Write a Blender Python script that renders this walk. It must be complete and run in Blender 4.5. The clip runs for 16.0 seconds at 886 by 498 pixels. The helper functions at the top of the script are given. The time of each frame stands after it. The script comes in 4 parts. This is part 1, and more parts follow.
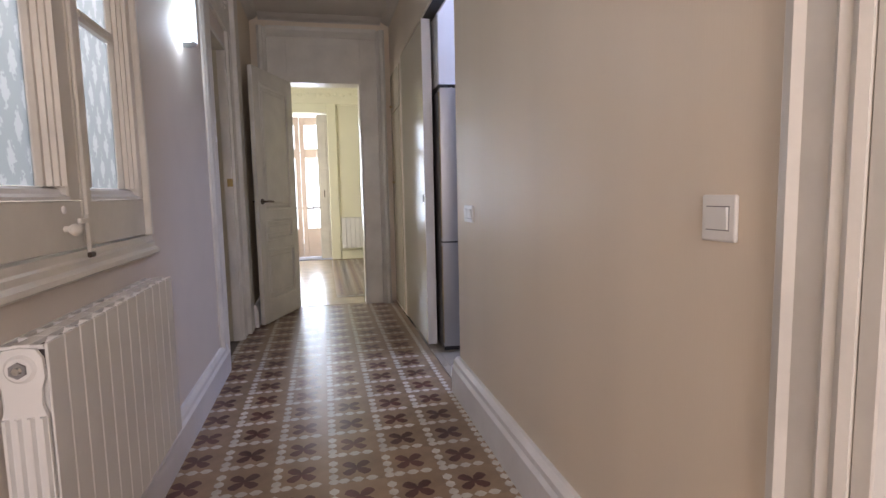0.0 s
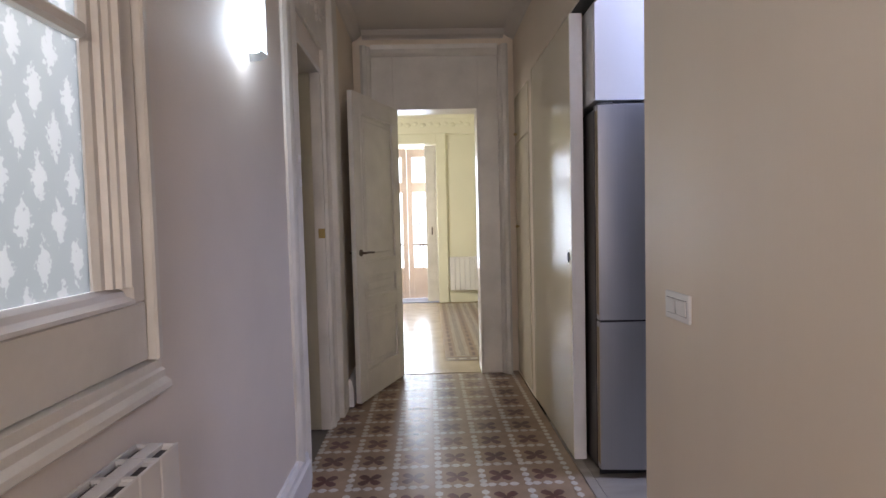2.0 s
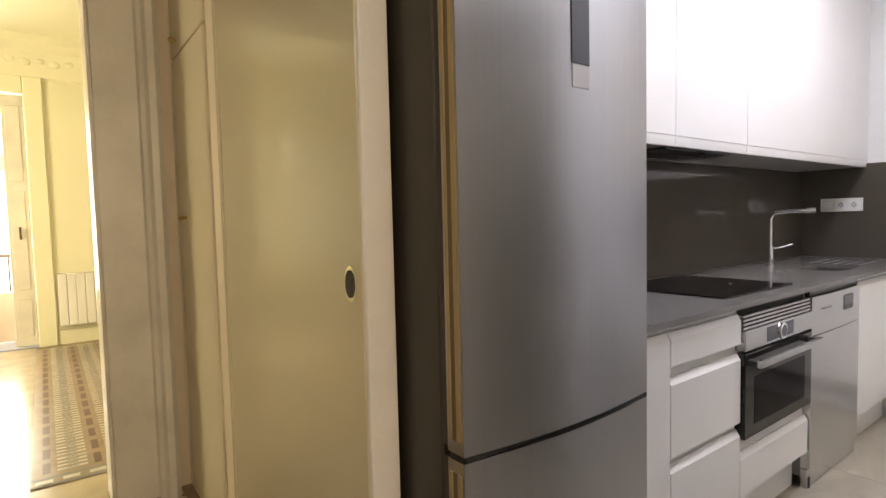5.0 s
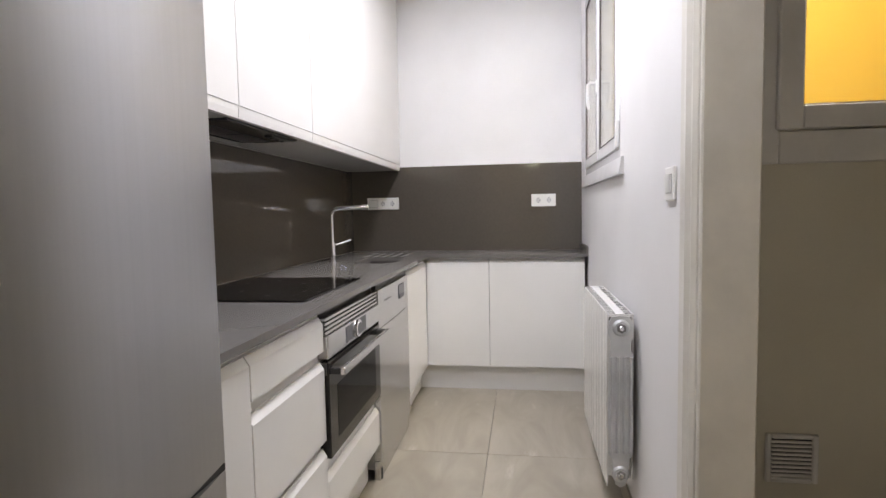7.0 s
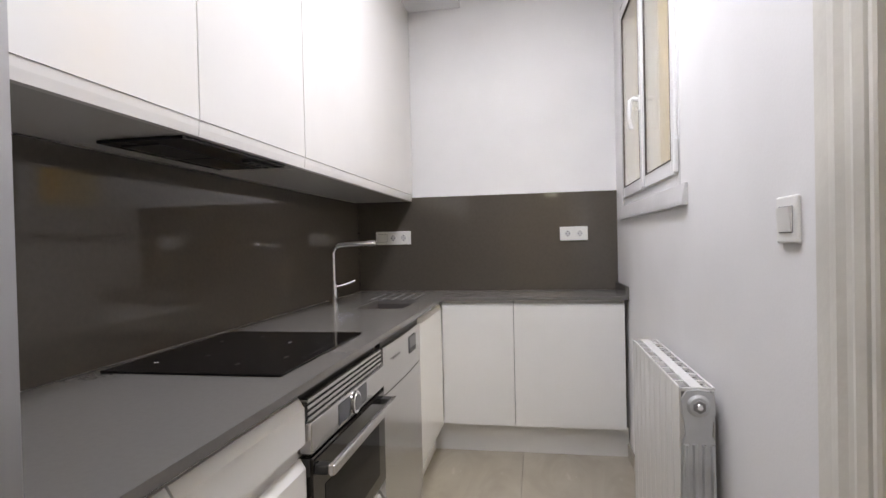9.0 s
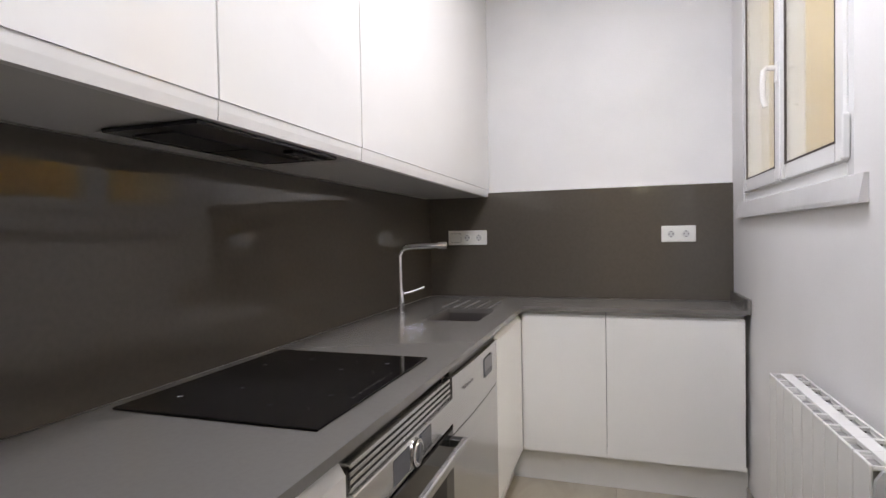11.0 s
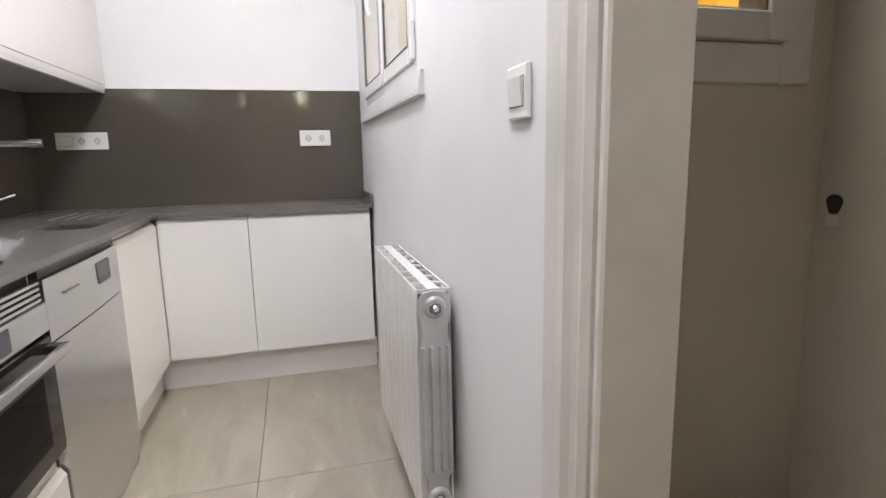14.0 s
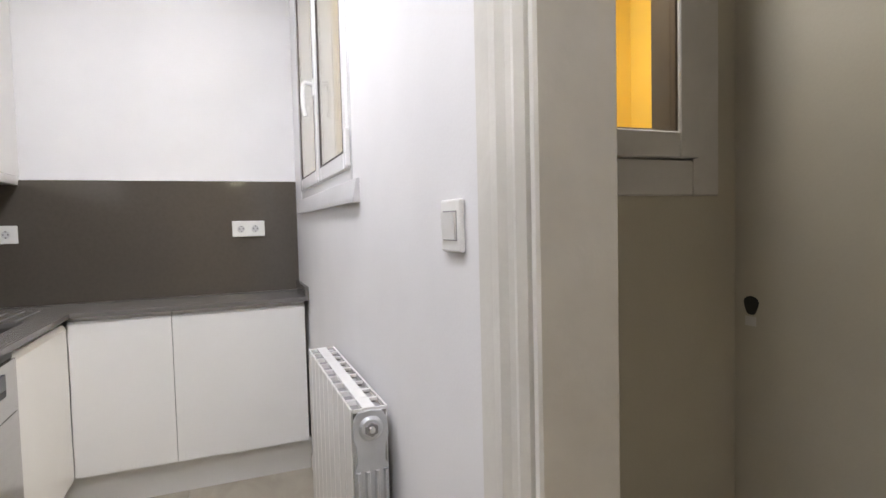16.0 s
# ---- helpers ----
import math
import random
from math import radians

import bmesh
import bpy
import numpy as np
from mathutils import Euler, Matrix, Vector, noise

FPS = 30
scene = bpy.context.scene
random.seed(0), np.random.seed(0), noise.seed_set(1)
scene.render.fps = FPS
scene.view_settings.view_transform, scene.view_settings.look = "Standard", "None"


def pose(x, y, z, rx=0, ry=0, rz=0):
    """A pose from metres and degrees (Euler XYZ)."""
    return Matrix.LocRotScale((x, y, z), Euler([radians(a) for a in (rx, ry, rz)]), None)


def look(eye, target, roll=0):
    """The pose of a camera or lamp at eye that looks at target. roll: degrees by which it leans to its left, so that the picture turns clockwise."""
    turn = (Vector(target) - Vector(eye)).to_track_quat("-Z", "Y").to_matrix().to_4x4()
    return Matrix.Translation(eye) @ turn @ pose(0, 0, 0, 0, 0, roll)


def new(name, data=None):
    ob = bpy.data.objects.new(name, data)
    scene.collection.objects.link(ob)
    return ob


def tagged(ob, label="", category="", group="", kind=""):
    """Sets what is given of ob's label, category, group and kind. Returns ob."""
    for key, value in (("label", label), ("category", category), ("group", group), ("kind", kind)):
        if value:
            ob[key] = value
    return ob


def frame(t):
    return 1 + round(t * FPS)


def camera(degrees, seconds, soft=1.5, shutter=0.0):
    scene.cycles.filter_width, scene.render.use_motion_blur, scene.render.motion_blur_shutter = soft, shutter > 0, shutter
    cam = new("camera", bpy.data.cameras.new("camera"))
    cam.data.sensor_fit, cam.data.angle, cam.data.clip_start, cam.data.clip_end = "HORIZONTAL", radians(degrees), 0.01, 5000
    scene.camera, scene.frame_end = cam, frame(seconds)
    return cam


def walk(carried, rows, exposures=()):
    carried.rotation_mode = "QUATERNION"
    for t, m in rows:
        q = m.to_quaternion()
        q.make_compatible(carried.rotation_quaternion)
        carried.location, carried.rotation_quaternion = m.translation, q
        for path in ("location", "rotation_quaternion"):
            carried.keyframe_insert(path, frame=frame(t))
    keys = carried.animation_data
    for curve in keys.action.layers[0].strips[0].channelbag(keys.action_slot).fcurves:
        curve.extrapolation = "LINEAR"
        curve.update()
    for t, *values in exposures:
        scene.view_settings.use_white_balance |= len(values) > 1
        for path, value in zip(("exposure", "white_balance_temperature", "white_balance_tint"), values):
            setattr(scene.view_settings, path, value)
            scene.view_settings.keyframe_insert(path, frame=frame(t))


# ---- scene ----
cam = camera(79.1, 16.0)
PATH = [
    (0, (-0.733, 0.29, 1.138), (-0.302, 2.233, 0.932), -1.2),
    (0.5, (-0.774, 0.369, 1.186), (-0.561, 2.351, 1.016), -1.2),
    (1, (-0.739, 0.643, 1.274), (-0.64, 2.635, 1.136), -1.3),
    (1.5, (-0.727, 0.967, 1.301), (-0.67, 2.963, 1.185), -1.4),
    (2, (-0.758, 1.346, 1.304), (-0.704, 3.343, 1.206), -1.4),
    (2.5, (-0.742, 1.737, 1.307), (-0.667, 3.733, 1.216), -1.4),
    (3, (-0.753, 2.097, 1.303), (-0.612, 4.09, 1.219), -1.4),
    (3.2, (-0.744, 2.243, 1.303), (-0.562, 4.233, 1.227), -1.4),
    (5.5, (-0.394, 3.337, 1.205), (1.115, 4.643, 1.067), -1.4),
    (6, (-0.27, 3.38, 1.184), (1.489, 4.319, 1.03), -1.5),
    (6.5, (-0.154, 3.446, 1.183), (1.756, 4.02, 1.025), -1.3),
    (7, (-0.106, 3.499, 1.186), (1.868, 3.792, 1.049), -1.1),
    (7.5, (-0.055, 3.514, 1.166), (1.937, 3.652, 1.06), -1.3),
    (8, (0.014, 3.527, 1.168), (2.01, 3.646, 1.097), -1.3),
    (8.5, (0.153, 3.542, 1.189), (2.142, 3.745, 1.145), -1.2),
    (9, (0.31, 3.578, 1.224), (2.28, 3.922, 1.197), -1.3),
    (9.5, (0.474, 3.642, 1.248), (2.401, 4.175, 1.233), -0.9),
    (9.7, (0.534, 3.662, 1.246), (2.438, 4.274, 1.233), -0.8),
    (12, (0.657, 3.646, 1.275), (2.574, 4.204, 1.166), -1.5),
    (12.5, (0.588, 3.621, 1.237), (2.553, 3.937, 1.035), -1.7),
    (13, (0.553, 3.615, 1.188), (2.529, 3.68, 0.888), -2.1),
    (13.5, (0.549, 3.576, 1.144), (2.506, 3.362, 0.788), -1.7),
    (14, (0.563, 3.48, 1.147), (2.464, 2.962, 0.803), -1.2),
    (14.5, (0.572, 3.396, 1.17), (2.388, 2.606, 0.891), -1.0),
    (15, (0.574, 3.351, 1.211), (2.329, 2.412, 1.015), -1.2),
    (15.5, (0.576, 3.358, 1.221), (2.35, 2.443, 1.095), -1.3),
    (16, (0.591, 3.46, 1.255), (2.445, 2.716, 1.163), -1.4),
]
EXPOSURES = [
    (0.0, 0.02, 6150, 19), (0.5, 0.06, 6050, 18), (1.0, 0.08, 5850, 17), (1.5, 0.08, 5900, 18), (2.5, 0.08, 6600, 19), (3.0, 0.26, 6900, 19), (5.5, 0.72, 10200, 6), (6.5, 0.82, 10200, 5), (7.5, 0.74, 10200, 5), (9.5, 0.54, 10200, 5), (12.5, 0.57, 10200, 5), (13.5, 0.74, 10200, 5), (14.5, 0.94, 10200, 4), (16.0, 0.76, 10200, 4),
]
walk(cam, [(t, look(eye, target, roll)) for t, eye, target, roll in PATH], EXPOSURES)

# ---- world and lights ----
world = bpy.data.worlds.new("world")
scene.world = world
world.use_nodes = True
wt = world.node_tree
sky = wt.nodes.new("ShaderNodeTexSky")
sky.sky_type = 'NISHITA'
sky.sun_disc = False
sky.sun_elevation = radians(40)
sky.sun_rotation = radians(150)
wt.links.new(sky.outputs[0], wt.nodes["Background"].inputs[0])
wt.nodes["Background"].inputs[1].default_value = 0.12


def area(name, at, target, w, h, watts, col):
    data = bpy.data.lights.new(name, "AREA")
    data.shape, data.size, data.size_y, data.energy, data.color = "RECTANGLE", w, h, watts, col
    new(name, data).matrix_world = look(at, target)


COOL, DAY, WARM = (0.55, 0.65, 1.0), (0.86, 0.93, 1.0), (1.0, 0.80, 0.62)
area("kitchen_light_near", (0.85, 3.68, 2.82), (0.85, 3.68, 0), 0.6, 0.4, 19.5, COOL)
area("kitchen_light_mid", (2.30, 3.70, 2.82), (2.30, 3.70, 0), 0.7, 0.4, 25, COOL)
area("balcony_daylight", (-1.05, 10.75, 1.5), (-0.9, 5, 1.0), 1.1, 2.2, 110, (0.78, 0.89, 1.0))
area("room_side_fill", (-2.95, 8.2, 1.6), (0, 8.2, 1.4), 1.2, 1.8, 62, (1.0, 0.95, 0.85))
area("window_daylight", (-2.55, 2.05, 3.15), (0, 2.25, 0.5), 1.5, 1.2, 350, (0.93, 0.96, 1.0))
area("hall_end_fill", (-0.7, -1.40, 1.7), (-0.7, 3, 1.2), 1.0, 1.4, 42, (1.0, 0.88, 0.78))
area("well_daylight", (3.1, 2.0, 3.6), (3.1, 2.0, 0), 1.6, 1.4, 56, (0.92, 0.94, 1.0))
area("small_window_daylight", (1.87, 2.42, 2.16), (0.7, 2.3, 0.2), 0.34, 0.20, 4.4, (0.66, 0.74, 1.0))
area("side_room_fill", (-2.4, 4.4, 2.4), (-2.4, 4.4, 0), 0.5, 0.5, 1.3, (1.0, 0.9, 0.7))
area("bath_fill", (1.2, 0.4, 2.4), (1.2, 0.4, 0), 0.5, 0.5, 14, (1.0, 0.95, 0.9))
sconce_data = bpy.data.lights.new("sconce_light", "POINT")
sconce_data.energy, sconce_data.color, sconce_data.shadow_soft_size = 2.0, (0.78, 0.92, 1.0), 0.03
new("sconce_light", sconce_data).location = (-1.372, 3.31, 2.0)


# ---- materials ----
def mat(name, col, rough=0.5, metal=0.0, vary=0.06, scale=3.0, grain=60.0, bump=0.02, stretch=(1, 1, 1), pieces=0.0, coat=0.0, second=None, rvar=0.0, warp=0.0):
    m = bpy.data.materials.new(name)
    m.use_nodes = True
    n, l = m.node_tree.nodes, m.node_tree.links
    b = n["Principled BSDF"]
    b.inputs["Metallic"].default_value = metal
    b.inputs["Coat Weight"].default_value = coat
    b.inputs["Coat Roughness"].default_value = 0.12
    tc, mp = n.new("ShaderNodeTexCoord"), n.new("ShaderNodeMapping")
    mp.inputs["Scale"].default_value = stretch
    l.new(tc.outputs["Object"], mp.inputs[0])
    big, fine = n.new("ShaderNodeTexNoise"), n.new("ShaderNodeTexNoise")
    big.inputs["Scale"].default_value, big.inputs["Detail"].default_value = scale, 4
    big.inputs["Distortion"].default_value = warp
    fine.inputs["Scale"].default_value, fine.inputs["Detail"].default_value = grain, 3
    l.new(mp.outputs[0], big.inputs["Vector"])
    l.new(mp.outputs[0], fine.inputs["Vector"])
    ramp = n.new("ShaderNodeValToRGB")
    dark = second or tuple(c * (1 - 2 * vary) for c in col)
    ramp.color_ramp.elements[0].color, ramp.color_ramp.elements[1].color = (*dark, 1), (*col, 1)
    ramp.color_ramp.elements[0].position, ramp.color_ramp.elements[1].position = 0.32, 0.62
    l.new(big.outputs[0], ramp.inputs[0])
    mix = n.new("ShaderNodeMixRGB")
    mix.blend_type, mix.inputs[0].default_value = "MULTIPLY", vary
    l.new(ramp.outputs[0], mix.inputs[1])
    l.new(fine.outputs[0], mix.inputs[2])
    out = mix.outputs[0]
    if pieces:
        info, hsv, rng = n.new("ShaderNodeObjectInfo"), n.new("ShaderNodeHueSaturation"), n.new("ShaderNodeMapRange")
        rng.inputs[3].default_value, rng.inputs[4].default_value = 1 - pieces, 1 + pieces
        l.new(info.outputs["Random"], rng.inputs[0])
        l.new(rng.outputs[0], hsv.inputs["Value"])
        l.new(out, hsv.inputs["Color"])
        out = hsv.outputs[0]
    l.new(out, b.inputs["Base Color"])
    rr = n.new("ShaderNodeMapRange")
    rr.inputs[3].default_value, rr.inputs[4].default_value = max(rough * (1 - rvar), 0.02), min(rough * (1 + rvar), 1)
    l.new(big.outputs[0], rr.inputs[0])
    l.new(rr.outputs[0], b.inputs["Roughness"])
    if bump:
        bp = n.new("ShaderNodeBump")
        bp.inputs["Strength"].default_value, bp.inputs["Distance"].default_value = bump, 0.01
        l.new(fine.outputs[0], bp.inputs["Height"])
        l.new(bp.outputs[0], b.inputs["Normal"])
    return m


def glow(name, col, power):
    m = bpy.data.materials.new(name)
    m.use_nodes = True
    b = m.node_tree.nodes["Principled BSDF"]
    b.inputs["Base Color"].default_value = (*col, 1)
    b.inputs["Emission Color"].default_value = (*col, 1)
    b.inputs["Emission Strength"].default_value = power
    return m


def frosted(name, col, clear):
    m = bpy.data.materials.new(name)
    m.use_nodes = True
    n, l = m.node_tree.nodes, m.node_tree.links
    n.remove(n["Principled BSDF"])
    tr, cl, gl, a, c = (n.new("ShaderNode" + k) for k in ("BsdfTranslucent", "BsdfTransparent", "BsdfGlossy", "MixShader", "MixShader"))
    nz = n.new("ShaderNodeTexNoise")
    nz.inputs["Scale"].default_value = 7
    rp = n.new("ShaderNodeValToRGB")
    rp.color_ramp.elements[0].color, rp.color_ramp.elements[1].color = (*[v * 0.82 for v in col], 1), (*col, 1)
    l.new(nz.outputs[0], rp.inputs[0])
    l.new(rp.outputs[0], tr.inputs[0])
    gl.inputs["Roughness"].default_value = 0.2
    a.inputs[0].default_value, c.inputs[0].default_value = clear, 0.05
    l.new(tr.outputs[0], a.inputs[1])
    l.new(cl.outputs[0], a.inputs[2])
    l.new(a.outputs[0], c.inputs[1])
    l.new(gl.outputs[0], c.inputs[2])
    l.new(c.outputs[0], n["Material Output"].inputs[0])
    return m


def damask(name, ground, print_col):
    """Translucent film on glass with a staggered print of pointed ovals."""
    m = bpy.data.materials.new(name)
    m.use_nodes = True
    n, l = m.node_tree.nodes, m.node_tree.links
    n.remove(n["Principled BSDF"])
    tc = n.new("ShaderNodeTexCoord")
    wob = n.new("ShaderNodeTexNoise")
    wob.inputs["Scale"].default_value = 75
    def vec(op, a, b=None):
        v = n.new("ShaderNodeVectorMath")
        v.operation = op
        l.new(a, v.inputs[0])
        if b is not None:
            v.inputs[1].default_value = b
        return v
    l.new(tc.outputs["Object"], wob.inputs["Vector"])
    shift = vec("SCALE", vec("SUBTRACT", wob.outputs["Color"], (0.5, 0.5, 0.5)).outputs[0])
    shift.inputs["Scale"].default_value = 0.42
    cell = vec("MULTIPLY", tc.outputs["Object"], (0.0, 1 / 0.092, 1 / 0.158))
    both = []
    for off in ((0.5, 0.0, 0.0), (0.5, 0.5, 0.5)):
        fr = vec("FRACTION", vec("ADD", cell.outputs[0], off).outputs[0])
        ce = vec("SUBTRACT", fr.outputs[0], (0.5, 0.5, 0.5))
        mv = n.new("ShaderNodeVectorMath")
        l.new(ce.outputs[0], mv.inputs[0])
        l.new(shift.outputs[0], mv.inputs[1])
        ab = vec("MULTIPLY", vec("ABSOLUTE", mv.outputs[0]).outputs[0], (0.0, 1.32, 1.0))
        ln = vec("DOT_PRODUCT", ab.outputs[0], (0.0, 1.0, 1.0))
        both.append(ln.outputs["Value"])
    mn = n.new("ShaderNodeMath")
    mn.operation = "MINIMUM"
    l.new(both[0], mn.inputs[0])
    l.new(both[1], mn.inputs[1])
    rp = n.new("ShaderNodeValToRGB")
    rp.color_ramp.elements[0].position, rp.color_ramp.elements[1].position = 0.27, 0.33
    rp.color_ramp.elements[0].color, rp.color_ramp.elements[1].color = (*print_col, 1), (*ground, 1)
    l.new(mn.outputs[0], rp.inputs[0])
    tr, gl, mx, cl, thin = (n.new("ShaderNode" + k) for k in ("BsdfTranslucent", "BsdfGlossy", "MixShader", "BsdfTransparent", "MixShader"))
    thin.inputs[0].default_value = 0.15
    gl.inputs["Roughness"].default_value = 0.2
    mx.inputs[0].default_value = 0.05
    l.new(rp.outputs[0], tr.inputs[0])
    l.new(tr.outputs[0], thin.inputs[1])
    l.new(cl.outputs[0], thin.inputs[2])
    l.new(thin.outputs[0], mx.inputs[1])
    l.new(gl.outputs[0], mx.inputs[2])
    l.new(mx.outputs[0], n["Material Output"].inputs[0])
    return m


def clear_glass(name, tint):
    m = bpy.data.materials.new(name)
    m.use_nodes = True
    n, l = m.node_tree.nodes, m.node_tree.links
    n.remove(n["Principled BSDF"])
    cl, gl, mx = (n.new("ShaderNode" + k) for k in ("BsdfTransparent", "BsdfGlossy", "MixShader"))
    cl.inputs[0].default_value = (*tint, 1)
    gl.inputs["Roughness"].default_value = 0.02
    lw, pw, ad = n.new("ShaderNodeLayerWeight"), n.new("ShaderNodeMath"), n.new("ShaderNodeMath")
    pw.operation, pw.inputs[1].default_value = "POWER", 5
    ad.operation, ad.inputs[1].default_value = "ADD", 0.05
    ad.use_clamp = True
    l.new(lw.outputs["Facing"], pw.inputs[0])
    l.new(pw.outputs[0], ad.inputs[0])
    l.new(ad.outputs[0], mx.inputs[0])
    l.new(cl.outputs[0], mx.inputs[1])
    l.new(gl.outputs[0], mx.inputs[2])
    l.new(mx.outputs[0], n["Material Output"].inputs[0])
    return m


PLASTER = mat("pale_plaster", (0.73, 0.665, 0.595), 0.7, vary=0.05, scale=1.3, grain=140, bump=0.06)
CREAM = mat("cream_wallpaper", (0.74, 0.645, 0.515), 0.42, vary=0.025, scale=0.9, grain=90, bump=0.05, stretch=(1, 3, 0.15))
KWALL = mat("white_wall_paint", (0.80, 0.79, 0.79), 0.55, vary=0.04, scale=1.6, grain=150, bump=0.05)
LAUNDRY = mat("grey_beige_paint", (0.55, 0.52, 0.45), 0.6, vary=0.06, scale=1.4, grain=120, bump=0.05)
ROOM = mat("pale_yellow_paint", (0.77, 0.75, 0.58), 0.6, vary=0.04, scale=0.8)
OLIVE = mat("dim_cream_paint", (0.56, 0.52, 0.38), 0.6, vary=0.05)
CEIL = mat("ceiling_paint", (0.66, 0.62, 0.57), 0.7, vary=0.05, scale=1.1)
JOINERY = mat("old_white_gloss_paint", (0.72, 0.69, 0.63), 0.32, vary=0.07, scale=4, grain=45, bump=0.10)
LEAF = mat("satin_cream_lacquer", (0.66, 0.60, 0.45), 0.20, vary=0.015, scale=0.8, bump=0.02)
SKIRT = mat("white_skirting_paint", (0.78, 0.77, 0.77), 0.35, vary=0.05, scale=4, bump=0.06)
RADIATOR = mat("white_enamel", (0.76, 0.75, 0.73), 0.22, vary=0.03, bump=0.0)
RAD_RAW = mat("grey_white_cast_metal", (0.58, 0.59, 0.60), 0.35, metal=0.35, vary=0.08, scale=9)
DARKGAP = mat("void_shade", (0.03, 0.028, 0.025), 0.7, bump=0)
GREYGAP = mat("shadowed_grey_metal", (0.23, 0.22, 0.22), 0.5)
CABINET = mat("white_gloss_laminate", (0.80, 0.79, 0.77), 0.16, vary=0.02, scale=2, bump=0.0)
CHANNEL = mat("white_rail", (0.74, 0.73, 0.71), 0.3, vary=0.03, bump=0.0)
STONE = mat("dark_quartz", (0.150, 0.142, 0.136), 0.24, vary=0.02, scale=90, grain=480, bump=0.0)
SPLASH = mat("polished_dark_panel", (0.096, 0.083, 0.070), 0.05, vary=0.04, scale=60, grain=300, bump=0.0)
STEEL = mat("brushed_steel", (0.46, 0.46, 0.47), 0.30, metal=1.0, vary=0.015, scale=2, grain=30, bump=0.003, stretch=(60, 60, 0.4))
STEEL_SIDE = mat("shaded_grey_fridge_side", (0.060, 0.052, 0.045), 0.40, metal=0.2, vary=0.04)
APPLIANCE = mat("satin_appliance_steel", (0.62, 0.61, 0.60), 0.22, metal=0.9, vary=0.04, scale=2, stretch=(1, 1, 30), bump=0.01)
CHROME = mat("chrome", (0.85, 0.85, 0.86), 0.06, metal=1.0, vary=0.01, bump=0)
BRONZE = mat("dark_bronze", (0.13, 0.10, 0.08), 0.35, metal=0.8)
BRASS = mat("aged_brass", (0.45, 0.33, 0.14), 0.35, metal=0.9)
BLACKGLASS = mat("black_ceramic_glass", (0.008, 0.007, 0.007), 0.06, vary=0.1, bump=0)
OVENGLASS = mat("dark_oven_glass", (0.02, 0.018, 0.017), 0.05, vary=0.1, bump=0)
BLACK = mat("black_plastic", (0.02, 0.02, 0.02), 0.35, bump=0)
DISPLAY = mat("smoked_display", (0.07, 0.075, 0.09), 0.15, bump=0)
SILVERTXT = mat("pale_print", (0.62, 0.62, 0.64), 0.4, bump=0)
PLASTIC = mat("white_plastic", (0.78, 0.77, 0.74), 0.28, vary=0.02, bump=0)
PVC = mat("white_pvc", (0.78, 0.78, 0.78), 0.25, vary=0.03, bump=0)
SILL = mat("grey_white_with_shade", (0.62, 0.61, 0.61), 0.4, vary=0.06)
GASKET_SHADE = mat("dark_gasket_and_shade", (0.06, 0.05, 0.05), 0.6)
TRIMGOLD = mat("gold_lit_door_edge", (0.42, 0.32, 0.18), 0.4)
TRIMBROWN = mat("brown_edge_channel", (0.15, 0.105, 0.06), 0.5)
HOOD = mat("dark_hood_glass", (0.028, 0.029, 0.038), 0.16, vary=0.15, scale=30)
FILTER = mat("dark_grease_mesh", (0.05, 0.048, 0.052), 0.35, metal=0.7, vary=0.2, scale=60)
PORCELAIN = mat("grey_stone_porcelain", (0.41, 0.37, 0.305), 0.30, vary=0.10, scale=2.2, grain=16, bump=0.02, stretch=(0.55, 1.6, 1), pieces=0.05, second=(0.31, 0.27, 0.215), warp=1.6)
pn, pl = PORCELAIN.node_tree.nodes, PORCELAIN.node_tree.links
p_bsdf = pn["Principled BSDF"]
p_from = p_bsdf.inputs["Base Color"].links[0].from_socket
p_wave, p_ramp, p_mix = pn.new("ShaderNodeTexNoise"), pn.new("ShaderNodeValToRGB"), pn.new("ShaderNodeMixRGB")
p_map = pn.new("ShaderNodeMapping")
p_map.inputs["Rotation"].default_value = (0, 0, 0.9)
p_map.inputs["Scale"].default_value = (0.9, 3.6, 1)
pl.new(pn["Texture Coordinate"].outputs["Object"], p_map.inputs[0])
pl.new(p_map.outputs[0], p_wave.inputs["Vector"])
p_wave.inputs["Scale"].default_value, p_wave.inputs["Detail"].default_value, p_wave.inputs["Roughness"].default_value = 2.0, 8, 0.62
p_ramp.color_ramp.elements[0].position, p_ramp.color_ramp.elements[1].position = 0.60, 0.70
p_ramp.color_ramp.elements[0].color, p_ramp.color_ramp.elements[1].color = (0, 0, 0, 1), (0.6, 0.6, 0.6, 1)
pl.new(p_wave.outputs[0], p_ramp.inputs[0])
pl.new(p_ramp.outputs[0], p_mix.inputs[0])
pl.new(p_from, p_mix.inputs[1])
p_mix.inputs[2].default_value = (0.56, 0.53, 0.47, 1)
pl.new(p_mix.outputs[0], p_bsdf.inputs["Base Color"])
GROUT = mat("grey_grout", (0.22, 0.20, 0.175), 0.8)
TAN = mat("tan_mosaic", (0.34, 0.235, 0.15), 0.31, vary=0.12, scale=9, grain=120, bump=0.03, pieces=0.10)
MAROON = mat("maroon_mosaic", (0.13, 0.045, 0.038), 0.30, vary=0.2, scale=14, bump=0.03, pieces=0.25)
IVORY = mat("ivory_mosaic", (0.66, 0.63, 0.57), 0.31, vary=0.12, scale=14, bump=0.03, pieces=0.08)
PALETILE = mat("pale_tan_tile", (0.50, 0.41, 0.30), 0.22, vary=0.1, scale=6)
